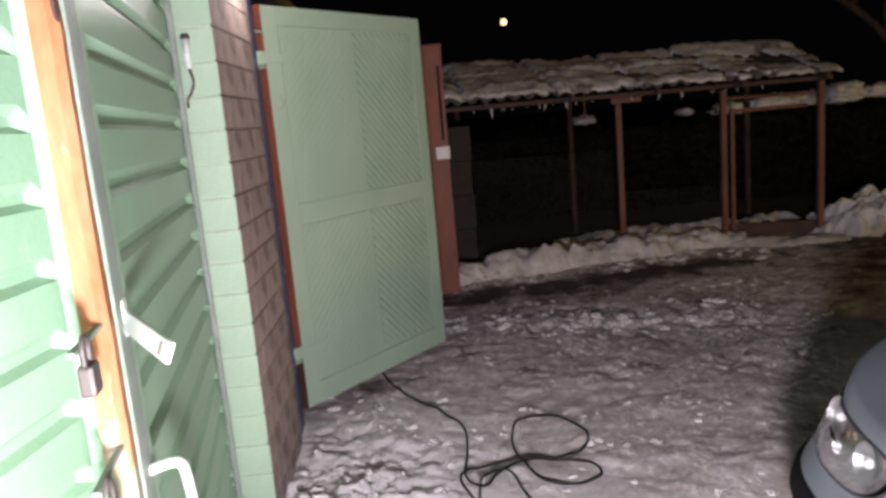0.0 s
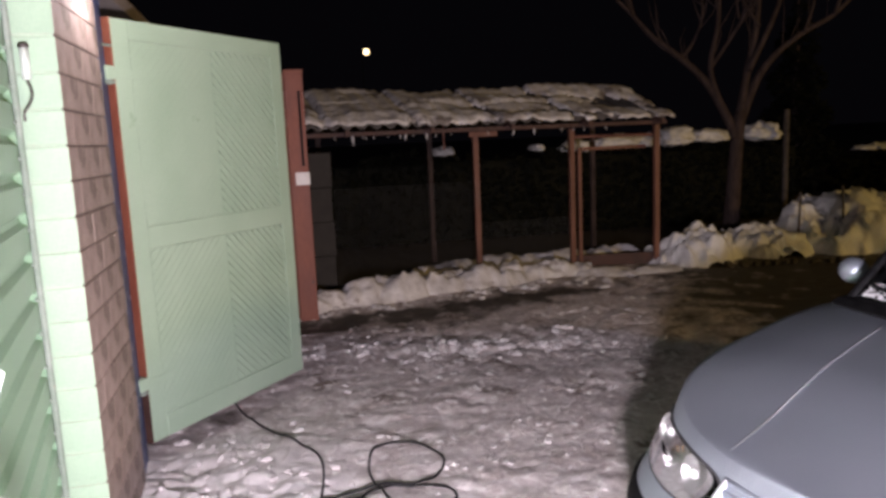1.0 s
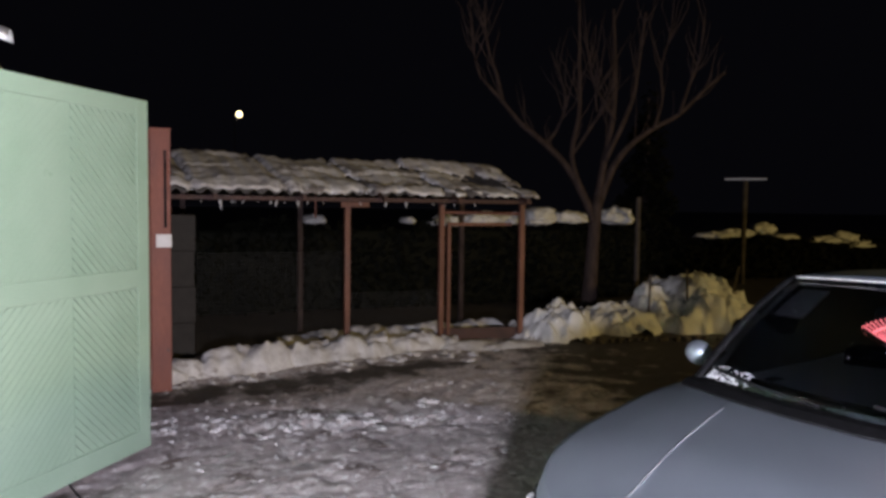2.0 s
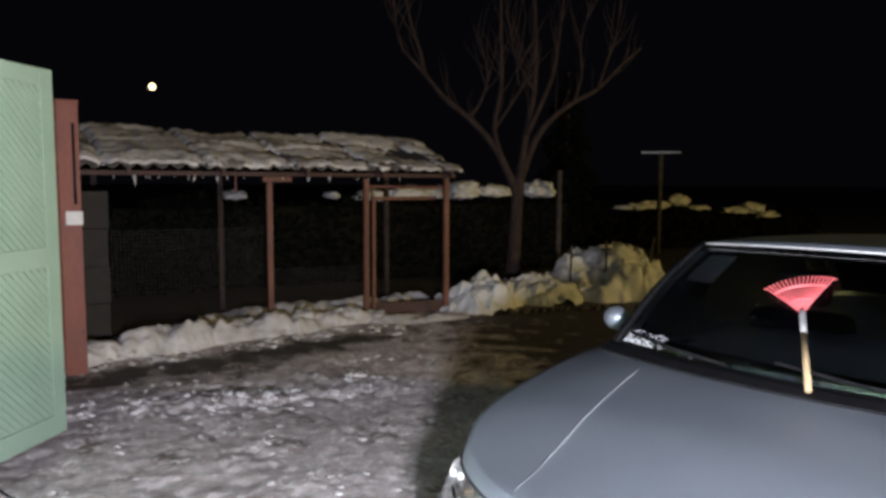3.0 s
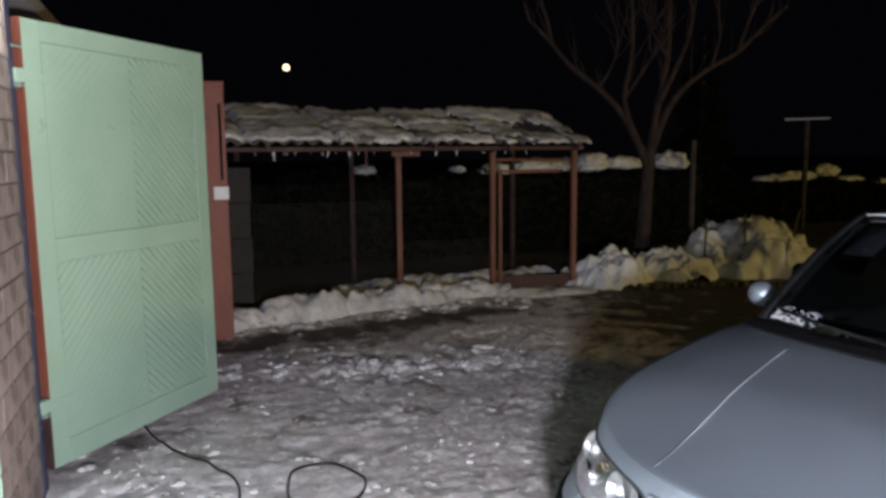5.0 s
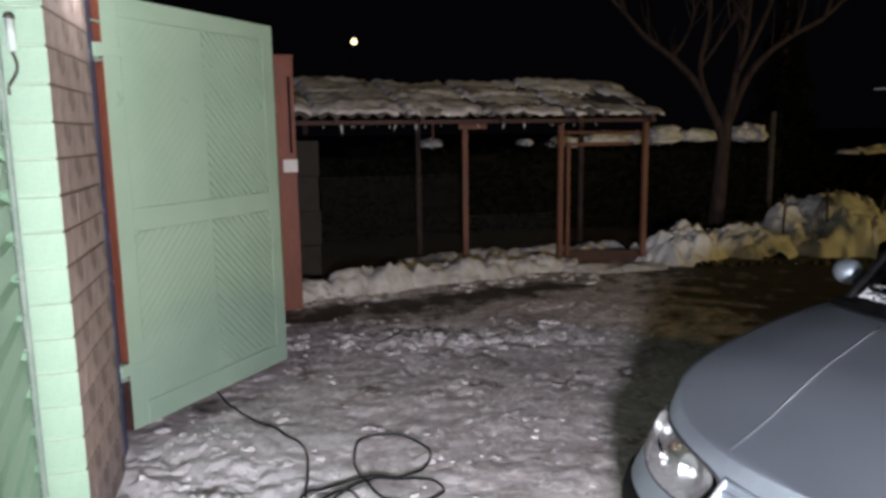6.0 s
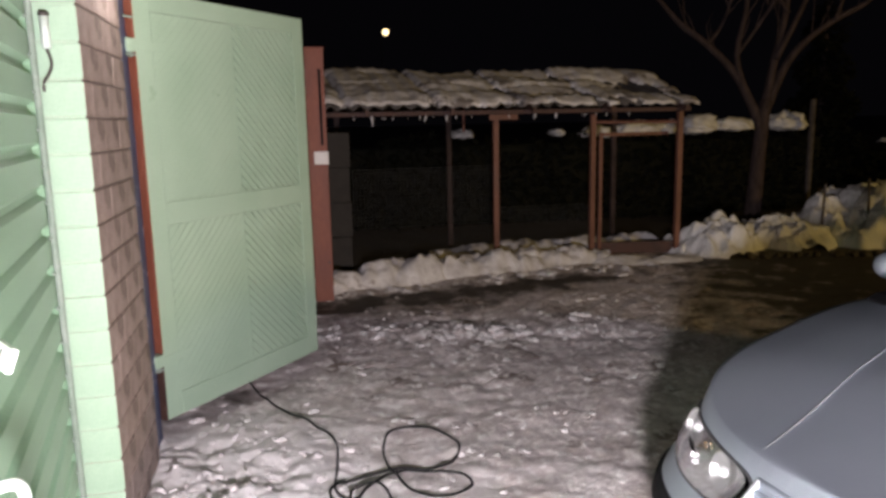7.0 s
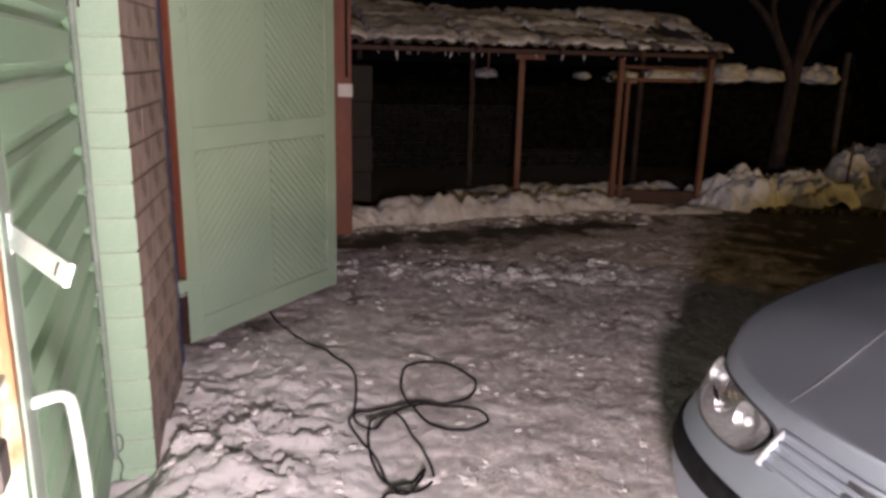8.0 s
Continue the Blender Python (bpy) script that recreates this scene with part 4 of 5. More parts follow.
    sheet(bm, rows)
    part("roof", bm, PAINT, car, smooth=True).modifiers.new("thick", "SOLIDIFY").thickness = 0.004
    bm = bmesh.new()
    tube(bm, [head(0.555 * (-1 + k / 12)) + Vector((-0.012, 0, 0.004)) for k in range(25)], 0.004, 6)
    part("screen_trim", bm, SATIN, car, "bright trim above the windscreen", smooth=True)
    bm = bmesh.new()
    sheet(bm, [[Vector((2.95 - 0.08 * v * v, 0.53 * v, 1.32)) for v in (-1, 0, 1)], [Vector((3.55, 0.66 * v, 0.94)) for v in (-1, 0, 1)]])
    part("rear_window", bm, DARK_GLASS, car, smooth=True)
    # scuttle, wipers, cabin
    bm = bmesh.new()
    sheet(bm, [[base(0.68 * v / 10) + Vector((-0.080 + 0.0009 * abs(v), 0, -0.004)) for v in range(-10, 11)], [base(0.68 * v / 10) + Vector((-0.03, 0, 0.010)) for v in range(-10, 11)], [base(0.68 * v / 10) + Vector((0.015, 0, 0.012)) for v in range(-10, 11)]])
    part("scuttle", bm, TRIM_BLACK, car, "black plastic scuttle").modifiers.new("thick", "SOLIDIFY").thickness = 0.01
    for v0, v1 in ((0.12, 0.60), (-0.52, -0.02)):
        bm = bmesh.new()
        tube(bm, [screen(0.02, v0 / 0.665) + Vector((-0.03, 0, 0.03)), screen(0.05, (v0 + v1) / 2 / 0.665) + Vector((-0.012, 0, 0.022)), screen(0.10, v1 / 0.665) + Vector((-0.008, 0, 0.014))], 0.006, 6)
        part("wiper", bm, TRIM_BLACK, car, "black wiper arm")
    # pale grey strip inside each upper windscreen corner
    for sd in (1, -1):
        bm = bmesh.new()
        sheet(bm, [[screen(0.62 + 0.05 * i, v * sd) + Vector((0.05, -0.01 * sd, -0.03)) for v in (0.70, 0.80, 0.93)] for i in range(7)])
        part("corner_strip", bm, CORNER_GREY, car, "pale grey strip behind the windscreen corner").modifiers.new("thick", "SOLIDIFY").thickness = 0.006
    bm = bmesh.new()
    box(bm, (1.22, -0.62, 0.72), (1.62, 0.62, 0.93), 0.05)
    part("dashboard", bm, TRIM_BLACK, car)
    bm = bmesh.new()
    tube(bm, [(1.72 + 0.02 * math.sin(a), 0.33 * -1 + 0.18 * math.cos(a), 0.88 + 0.18 * math.sin(a)) for a in [2 * math.pi * i / 20 for i in range(20)]], 0.014, 8, closed=True)
    part("steering_wheel", bm, INSIDE, car, smooth=True)
    for sv in (0.33, -0.33):
        bm = bmesh.new()
        box(bm, (2.05, sv - 0.22, 0.4), (2.22, sv + 0.22, 1.02), 0.05)
        box(bm, (2.1, sv - 0.12, 1.04), (2.2, sv + 0.12, 1.2), 0.04)
        part("seat", bm, INSIDE, car)
    # bonnet crease line: a brighter thread paints its highlight
    for sd in (1,):
        bm = bmesh.new()
        pts = []
        for i in range(22):
            s = i / 21
            u = 0.20 + 0.83 * s
            v = 0.283 + 0.155 * s
            # height of the bonnet at this place
            vo = 0.82 * 0.99
            q = min(1, v / vo)
            z = shoulder(u) + (hood_top(u) - shoulder(u)) * (1 - q ** 2.3)
            pts.append((u, v * sd, z + 0.001))
        tube(bm, pts, [0.0003 + 0.00022 * i if i < 6 else 0.0015 for i in range(22)], 6)
        part("crease_highlight", bm, GLINT_AND_STRIP, car, smooth=True)
    # headlamps
    for sd in (1, -1):
        def on_lamp(k, level, off):
            p = car_point(level, k) + Vector((-0.86, 0.42, 0.28)).normalized() * off
            return Vector((p.x, p.y * sd, p.z))

        def ring_at(r, off):
            q = [LAMP_MID + (p - LAMP_MID) * r for p in LAMP_RIM]
            return [on_lamp(p.x, p.y, off) for p in q + q[:1]]
        bm = bmesh.new()
        sheet(bm, [ring_at(r, 0.003) for r in (0.002, 0.2, 0.4, 0.6, 0.8, 0.93, 1.0)])
        lens = part("headlamp", bm, LENS, car, "clear headlamp lens", smooth=True)
        lens.visible_shadow = False
        lens.modifiers.new("thick", "SOLIDIFY").thickness = 0.003
        bm = bmesh.new()
        sheet(bm, [ring_at(1.05, -0.004), ring_at(0.97, -0.02), ring_at(0.88, -0.055), ring_at(0.6, -0.066), ring_at(0.3, -0.068), ring_at(0.002, -0.068)])
        part("housing", bm, HOUSING, lens, "silver lamp housing", smooth=True)
        bm = bmesh.new()
        tube(bm, ring_at(1.01, 0.002)[:-1], 0.0045, 6, closed=True)
        part("seal", bm, PLASTIC, lens, "black seal")
        axis = Vector((-0.90, 0.30 * sd, 0.18)).normalized()
        x = axis.cross(Vector((0, 0, 1))).normalized()
        y = x.cross(axis)
        for k, level, rad in ((13.6, 7.9, 0.056), (7.2, 7.75, 0.052), (10.4, 7.2, 0.026)):
            c = on_lamp(k, level, -0.014)
            bm = bmesh.new()
            rows = []
            for i in range(8):
                r = rad * i / 7
                rows.append([c + axis * (-0.045 + 0.045 * (i / 7) ** 2) + (x * math.cos(a) + y * math.sin(a)) * max(r, 0.0005) for a in [2 * math.pi * n / 18 for n in range(19)]])
            sheet(bm, rows)
            bowl = part("reflector", bm, CHROME, lens, "chrome reflector bowl", smooth=True)
            bm = bmesh.new()
            bmesh.ops.create_uvsphere(bm, u_segments=10, v_segments=6, radius=rad * 0.28)
            bmesh.ops.translate(bm, verts=bm.verts, vec=c + axis * -0.012)
            part("bulb", bm, SATIN, lens, smooth=True)
        bm = bmesh.new()
        for i in range(7):
            bmesh.ops.create_icosphere(bm, subdivisions=1, radius=0.0045, matrix=Matrix.Translation(on_lamp(9.4 + 0.42 * i, 8.3 - 0.16 * i + 0.25 * (i % 2), -0.04)))
        part("amber_insert", bm, AMBER, lens, "amber specks of the indicator insert")
    # grille between the headlamps: a proud dark patch paints the recess's shade
    bm = bmesh.new()
    rows = []
    for i in range(5):
        lf = 6.75 + 2.2 * i / 4
        rows.append([Vector((car_point(lf, 5).x * abs(t) + car_point(lf, 0).x * (1 - abs(t)) - 0.004, 0.245 * t, car_point(lf, 0).z)) for t in [-1 + 0.2 * k for k in range(11)]])
    sheet(bm, rows)
    grille = part("grille", bm, PLASTIC, car, "dark patch painting the shade of the grille recess")
    for lf in (6.85, 7.55, 8.25, 8.9):
        bm = bmesh.new()
        tube(bm, [Vector((car_point(lf, 5).x * abs(t) + car_point(lf, 0).x * (1 - abs(t)) - 0.008, 0.25 * t, car_point(lf, 0).z)) for t in [-1 + 0.2 * k for k in range(11)]], 0.0085, 6)
        part("slat", bm, PAINT, grille, smooth=True)
    for sd in (1, -1):
        bm = bmesh.new()
        tube(bm, [car_point(6.7, 4) + Vector((-0.004, 0.008, 0)), car_point(7.9, 4) + Vector((-0.004, 0.008, 0)), car_point(9.0, 4) + Vector((-0.003, 0.008, 0))], 0.009, 8)
        for v in bm.verts:
            v.co.y *= sd
        part("grille_edge", bm, GLINT_AND_STRIP, car, "bright strip beside the grille", smooth=True)
    # bumper strip and lower intake
    for sd in (1, -1):
        bm = bmesh.new()
        rows = []
        for lf, off in ((3.95, 0.002), (4.05, 0.012), (4.85, 0.012), (4.98, 0.002)):
            row = []
            for k in range(0, 40):
                p = car_point(lf, k)
                q = car_point(lf, k + 1)
                d = Vector((q.y - p.y, -(q.x - p.x), 0)).normalized() * -1
                row.append(Vector((p.x + d.x * off, (p.y + d.y * off) * sd, p.z)))
            rows.append(row)
        sheet(bm, rows)
        part("bumper_strip", bm, TRIM_BLACK, car, "black bumper strip", smooth=True)
    bm = bmesh.new()
    rows = []
    for lf in (0.5, 1.2, 1.9):
        rows.append([Vector((car_point(lf, abs(k)).x - 0.006, car_point(lf, abs(k)).y * (1 if k >= 0 else -1), car_point(lf, abs(k)).z)) for k in range(-10, 11)])
    sheet(bm, rows)
    part("lower_intake", bm, PLASTIC, car, "black lower intake")
    # mirrors
    for sd in (1, -1):
        bm = bmesh.new()
        bmesh.ops.create_uvsphere(bm, u_segments=20, v_segments=12, radius=1)
        for v in bm.verts:
            x, y, z = v.co
            v.co = Vector((1.50 + 0.055 * x * (1.0 if x < 0 else 0.45), (0.87 + 0.062 * y) * sd, 0.985 + 0.054 * z))
        mirror = part("wing_mirror", bm, PAINT, car, smooth=True)
        bm = bmesh.new()
        tube(bm, [(1.46, 0.70 * sd, 0.925), (1.48, 0.80 * sd, 0.945), (1.50, 0.86 * sd, 0.965)], [0.03, 0.024, 0.02], 8)
        part("mirror_foot", bm, PLASTIC, mirror, smooth=True)
    # wheels
    for u in (0.82, 3.38):
        for sd in (1, -1):
            bm = bmesh.new()
            c = Vector((u, 0.70 * sd, 0.295))
            prof = [(0.20, -0.085), (0.28, -0.09), (0.298, -0.07), (0.30, 0.0), (0.298, 0.07), (0.28, 0.09), (0.20, 0.085)]
            rows = [[c + Vector((r * math.cos(a), o, r * math.sin(a))) for a in [2 * math.pi * k / 32 for k in range(33)]] for r, o in prof]
            sheet(bm, rows)
            wheel = part("wheel", bm, RUBBER, car, "black tyre", smooth=True)
            bm = bmesh.new()
            rows = [[c + Vector((r * math.cos(a), o * sd, r * math.sin(a))) for a in [2 * math.pi * k / 32 for k in range(33)]] for r, o in ((0.001, 0.06), (0.06, 0.065), (0.17, 0.05), (0.20, 0.08))]
            sheet(bm, rows)
            part("rim", bm, GREY, wheel, "grey rim", smooth=True)
    return screen


SCREEN = build_car()


def build_frost():
    """Frozen crumbs on the foot of the windscreen."""
    rnd = random.Random(3)
    bm = bmesh.new()
    for i in range(174):
        if i < 170:
            s, v = 0.05 + 0.09 * rnd.random() ** 1.5, 0.93 - 0.30 * rnd.random() ** 1.6
            r = rnd.uniform(0.0015, 0.0045)
        else:
            s, v = rnd.uniform(0.1, 0.75), rnd.uniform(-0.6, 0.85)
            r = rnd.uniform(0.0008, 0.0016)
        p = CAR @ (SCREEN(s, v) + Vector((-0.002, 0, 0.004)))
        g = bmesh.ops.create_icosphere(bm, subdivisions=1, radius=r)
        bmesh.ops.scale(bm, verts=g["verts"], vec=(1.2, 2.0, 0.6) if i < 170 else (0.8, 5.0, 0.4))
        bmesh.ops.translate(bm, verts=g["verts"], vec=p)
    thing("frost_crumbs", "crumbs of ice frozen to the windscreen", "ice", kind="stuff", bm=bm, material=ICE)


build_frost()


def build_rake():
    foot = CAR @ Vector((0.985, -0.165, 0.972))
    tip = CAR @ Vector((1.40, 0.045, 1.256))
    d = (tip - foot).normalized()
    length = (tip - foot).length
    n = (CAR.to_3x3() @ Vector((-0.60, 0.0, 0.80))).normalized()
    side = d.cross(n).normalized()
    n = side.cross(d).normalized()
    m = Matrix(((side.x, d.x, n.x, foot.x), (side.y, d.y, n.y, foot.y), (side.z, d.z, n.z, foot.z), (0, 0, 0, 1)))
    ob = thing("hand_rake", "small red plastic fan rake with wooden handle leaning on the windscreen", "rake", m)
    L = length
    bm = bmesh.new()
    tube(bm, [(0, 0, 0.004), (0, L * 0.48, 0.006)], 0.0095, 12)
    part("handle", bm, RAKE_WOOD, ob, "pale wooden handle", smooth=True)
    bm = bmesh.new()
    tube(bm, [(0, L * 0.46, 0.006), (0, L * 0.63, 0.008), (0, L * 0.67, 0.008)], [0.0105, 0.0105, 0.009], 12)
    part("ferrule", bm, GREY, ob, "grey socket", smooth=True)
    bm = bmesh.new()
    rows = []
    for i in range(7):
        r = L * (0.03 + 0.10 * i / 6)
        rows.append([(r * math.sin(a) * 1.05, L * 0.63 + r * math.cos(a), 0.010 + 0.008 * (i / 6)) for a in [radians(-35 + 70 * k / 16) for k in range(17)]])
    sheet(bm, rows)
    head = part("head", bm, RAKE_RED, ob, "red plastic head")
    head.modifiers.new("thick", "SOLIDIFY").thickness = 0.004
    bm = bmesh.new()
    tube(bm, [(L * 0.245 * math.sin(a) * 1.05, L * 0.63 + L * 0.245 * math.cos(a), 0.021) for a in [radians(-36 + 6 * k) for k in range(13)]], 0.004, 6)
    part("brace_band", bm, RAKE_RED, ob, "red band tying the tines")
    for k in range(17):
        a = radians(-35 + 70 * k / 16)
        r0, r1 = L * 0.12, L * 0.345
        bm = bmesh.new()
        tube(bm, [(r * math.sin(a) * 1.05, L * 0.63 + r * math.cos(a), 0.018 + h) for r, h in ((r0, 0), (r1 * 0.95, 0.004), (r1, -0.008))], 0.0027, 5)
        part("tine", bm, RAKE_RED, ob)


build_rake()


# ---- cable on the snow ----
def lay(pts):
    """Strands on the ground, raised a little where they cross earlier ones."""
    curve = smooth_path([(x, y, 0) for x, y in pts], 10)
    out = []
    for i, p in enumerate(curve):
        under = sum(1 for q in curve[:max(0, i - 12):3] if (q - p).length < 0.05)
        out.append(Vector((p.x, p.y, ground_height(p.x, p.y) + 0.010 + 0.006 * min(under, 4))))
    for _ in range(3):
        for i in range(1, len(out) - 1):
            out[i].z = (out[i - 1].z + out[i].z * 2 + out[i + 1].z) / 4
    return out


def build_cable():
    feed = [(0.30, 4.75), (0.42, 4.35), (0.50, 4.15), (0.62, 3.92), (0.73, 3.72), (0.82, 3.53), (0.815, 3.25), (0.79, 3.0), (0.86, 2.90), (0.93, 3.02), (1.06, 3.13), (1.25, 3.11), (1.37, 3.02), (1.37, 2.92)]
    loops = [(1.25, 2.855), (1.13, 2.91), (1.07, 3.08), (1.04, 3.32), (1.10, 3.56), (1.25, 3.60), (1.39, 3.46), (1.40, 3.27), (1.27, 3.13), (1.06, 3.14), (0.86, 3.10), (0.765, 2.98), (0.80, 2.82), (0.86, 2.64)]
    tail = [(0.88, 2.50), (0.96, 2.42), (1.05, 2.50), (1.06, 2.66), (1.02, 2.86), (0.99, 3.02), (0.88, 3.0), (0.83, 2.78), (0.85, 2.52), (0.93, 2.46), (1.03, 2.56), (0.95, 2.40), (0.86, 2.42), (0.84, 2.30),
            (0.88, 2.05), (0.80, 1.8)]
    pts = feed + loops + tail
    bm = bmesh.new()
    tube(bm, lay(pts), 0.0058, 8)
    thing("power_cable", "black rubber cable lying in loose loops on the snow", "cable", bm=bm, material=RUBBER, smooth=True)


build_cable()


# ---- snow clods ----
def build_clods():
    rnd = random.Random(11)
    shapes = {}
    for level in (1, 2):
        ball = bmesh.new()
        bmesh.ops.create_icosphere(ball, subdivisions=level, radius=1)
        ball.verts.index_update()
        shapes[level] = ([v.co.copy() for v in ball.verts], [[v.index for v in f.verts] for f in ball.faces])
        ball.free()
    verts, faces = [], []

    def clod(x, y, r):
        """One broken lump: one to three uneven chunks pressed into the ground."""
        for c in range(rnd.choice((1, 2, 3)) if r > 0.01 else 1):
            rr = r * rnd.uniform(0.6, 1.05)
            cx, cy = x + (rnd.uniform(-1.1, 1.1) * r if c else 0), y + (rnd.uniform(-1.1, 1.1) * r if c else 0)
            sx, sy, sz = rnd.uniform(0.8, 1.7), rnd.uniform(0.7, 1.3), rnd.uniform(0.4, 0.85)
            turn, z = rnd.uniform(0, 6.3), ground_height(cx, cy)
            vs, fs = shapes[2 if rr > 0.012 else 1]
            n = len(verts)
            for v in vs:
                k = rr * (1 + 0.55 * noise.noise(v * 1.2 + Vector((cx * 9, cy * 9, 0))) + 0.45 * noise.noise(v * 3.1 + Vector((cx * 5, cy * 7, 4))))
                px, py = v.x * sx * k, v.y * sy * k
                verts.append((px * math.cos(turn) - py * math.sin(turn) + cx, px * math.sin(turn) + py * math.cos(turn) + cy, v.z * sz * k + z))
            faces.extend([n + i for i in f] for f in fs)
    for i in range(190):
        x = rnd.gauss(1.95, 0.62)
        clod(x, 5.25 - 0.18 * (x - 1.9) + rnd.gauss(0, 0.16), rnd.choice((0.007, 0.012, 0.018, 0.026, 0.036)))
    for i in range(240):
        clod(abs(rnd.gauss(0.1, 0.42)) + 0.05, rnd.gauss(2.95, 0.6), rnd.choice((0.006, 0.010, 0.015, 0.022)))
    for i in range(120):
        x = rnd.uniform(0.6, 4.6)
        clod(x, 6.72 + 0.17 * (x - 1) + rnd.gauss(0, 0.14), rnd.choice((0.015, 0.025, 0.04)))
    for i in range(2100):
        x, y = rnd.uniform(0.1, 3.7), rnd.uniform(2.2, 6.2)
        if fbm(x * 2.2, y * 2.2, 12.0) > rnd.uniform(-0.5, 0.5):
            clod(x, y, rnd.choice((0.004, 0.006, 0.008, 0.011, 0.016)))
    me = bpy.data.meshes.new("snow_clods")
    me.from_pydata(verts, [], faces)
    me.materials.append(SNOW_CLOD)
    tagged(new("snow_clods", me), "broken lumps of snow scattered over the yard", "snow", kind="stuff")


build_clods()


def build_kerb_stones():
    rnd = random.Random(4)
    bm = bmesh.new()
    g = bmesh.ops.create_icosphere(bm, subdivisions=2, radius=0.055)
    for v in bm.verts:
        v.co *= 1 + 0.3 * noise.noise(v.co * 14)
        v.co.z *= 0.75
    first = thing("edge_stone", "dark wet stone edging the cleared yard", "stone", pose(5.42, 7.36, 0.02), group="edging stones", bm=bm, material=STONE)
    for i in range(22):
        x = 5.5 + i * 0.125 + rnd.uniform(-0.03, 0.03)
        k = copy_thing(first, pose(x, 7.36 - 0.27 * (x - 5.4) + rnd.uniform(-0.05, 0.05), 0.015, rnd.uniform(-20, 20), rnd.uniform(-20, 20), rnd.uniform(0, 360)))
        k.scale = [rnd.uniform(0.6, 1.25)] * 3


build_kerb_stones()


# ---- trees, hedges, far things ----
def build_tree():
    rnd = random.Random(21)
    right, away = Vector((0.93, -0.37, 0)), Vector((0.37, 0.93, 0))
    base = Vector((7.42, 9.6, 0))
    tree = thing("tree", "bare leafless tree with spreading forked limbs", "tree", Matrix.Translation(base))

    def P(side, up, depth=0.0):
        return right * side + away * depth + Vector((0, 0, up))
    bm = bmesh.new()
    tube(bm, [P(-0.02, -0.11), P(0.01, 0.51), P(0.04, 1.13), P(0.07, 1.58), P(0.10, 1.80)], [0.14, 0.115, 0.10, 0.095, 0.08], 12)
    part("trunk", bm, BARK, tree, smooth=True)
    # forks: (side, up) along each, radius at its foot, lean away
    limbs = [([(0.04, 1.40), (-0.15, 1.84), (-0.40, 2.24), (-0.75, 2.59), (-1.15, 2.90), (-1.44, 3.24), (-1.77, 3.59)], 0.075, -0.1),
             ([(0.10, 1.75), (0.19, 2.33), (0.33, 2.99), (0.38, 3.70), (0.33, 4.76)], 0.07, 0.3),
             ([(0.12, 1.66), (0.33, 2.24), (0.58, 2.59), (0.97, 2.88), (1.37, 3.10), (1.77, 3.48), (2.12, 3.79)], 0.065, 0.2),
             ([(-0.17, 1.86), (-0.35, 2.42), (-0.27, 3.08), (-0.29, 3.70), (-0.33, 4.76)], 0.05, -0.4),
             ([(0.20, 2.37), (0.62, 3.26), (0.77, 3.88), (0.89, 4.76)], 0.045, 0.5)]
    branches = [([(-1.44, 3.24), (-1.53, 3.61), (-1.68, 4.05), (-1.77, 4.58)], 0.035, -0.2),
                ([(-1.77, 3.59), (-1.90, 3.96), (-1.95, 4.41)], 0.022, -0.3),
                ([(1.37, 3.10), (1.51, 3.57), (1.65, 3.96), (1.73, 4.58)], 0.03, 0.1),
                ([(-0.35, 2.42), (-0.12, 2.77), (0.06, 3.12), (0.20, 3.48)], 0.03, -0.5),
                ([(0.06, 3.12), (-0.01, 3.39), (0.01, 3.70)], 0.018, -0.5),
                ([(-0.75, 2.59), (-0.53, 2.90), (-0.44, 3.35), (-0.66, 4.05)], 0.03, 0.2),
                ([(0.97, 2.88), (1.12, 3.35), (1.12, 3.88), (1.33, 4.50)], 0.028, 0.4),
                ([(0.33, 2.99), (0.04, 3.61), (-0.09, 4.41)], 0.03, 0.5)]
    for pts, r, dep in limbs + branches:
        n = len(pts)
        ctrl = [P(x, y, dep * i / n + rnd.uniform(-0.04, 0.04)) for i, (x, y) in enumerate(pts)]
        curve = smooth_path(ctrl, 4)
        bm = bmesh.new()
        tube(bm, curve, [max(0.006, r * (1 - 0.72 * i / len(curve))) for i in range(len(curve))], 7)
        # twigs
        for k in range(10):
            i = rnd.randrange(len(curve) // 3, len(curve) - 1)
            a = curve[i]
            d = (curve[i + 1] - a).normalized()
            d = (d + Vector((rnd.uniform(-1, 1), rnd.uniform(-1, 1), rnd.uniform(0.0, 1.1)))).normalized()
            L = rnd.uniform(0.25, 0.8)
            tw = [a, a + d * L * 0.4, a + d * L * 0.75 + Vector((rnd.uniform(-0.06, 0.06), 0, 0.08)), a + d * L + Vector((rnd.uniform(-0.1, 0.1), 0, 0.2))]
            tube(bm, tw, [0.011, 0.008, 0.006, 0.003], 5)
        part("limb", bm, BARK, tree, smooth=True)


build_tree()


def leaf_mass(lo, hi, count, rnd, size=0.05, keep=None):
    """Many small leaves filling a box unevenly."""
    verts, faces = [], []
    while len(faces) < count:
        p = Vector([rnd.uniform(lo[i], hi[i]) for i in range(3)])
        if p.z > lo[2] + (hi[2] - lo[2]) * (0.86 + 0.3 * noise.noise(Vector((p.x * 1.5, p.y * 1.5, 0)))):
            continue
        if keep and not keep(p):
            continue
        a = Vector((rnd.gauss(0, 1), rnd.gauss(0, 1), rnd.gauss(0, 1))).normalized()
        b = a.orthogonal().normalized()
        s = size * rnd.uniform(0.6, 1.4)
        n = len(verts)
        verts += [p - a * s, p + b * s * 0.5, p + a * s, p - b * s * 0.5]
        faces.append((n, n + 1, n + 2, n + 3))
    return verts, faces


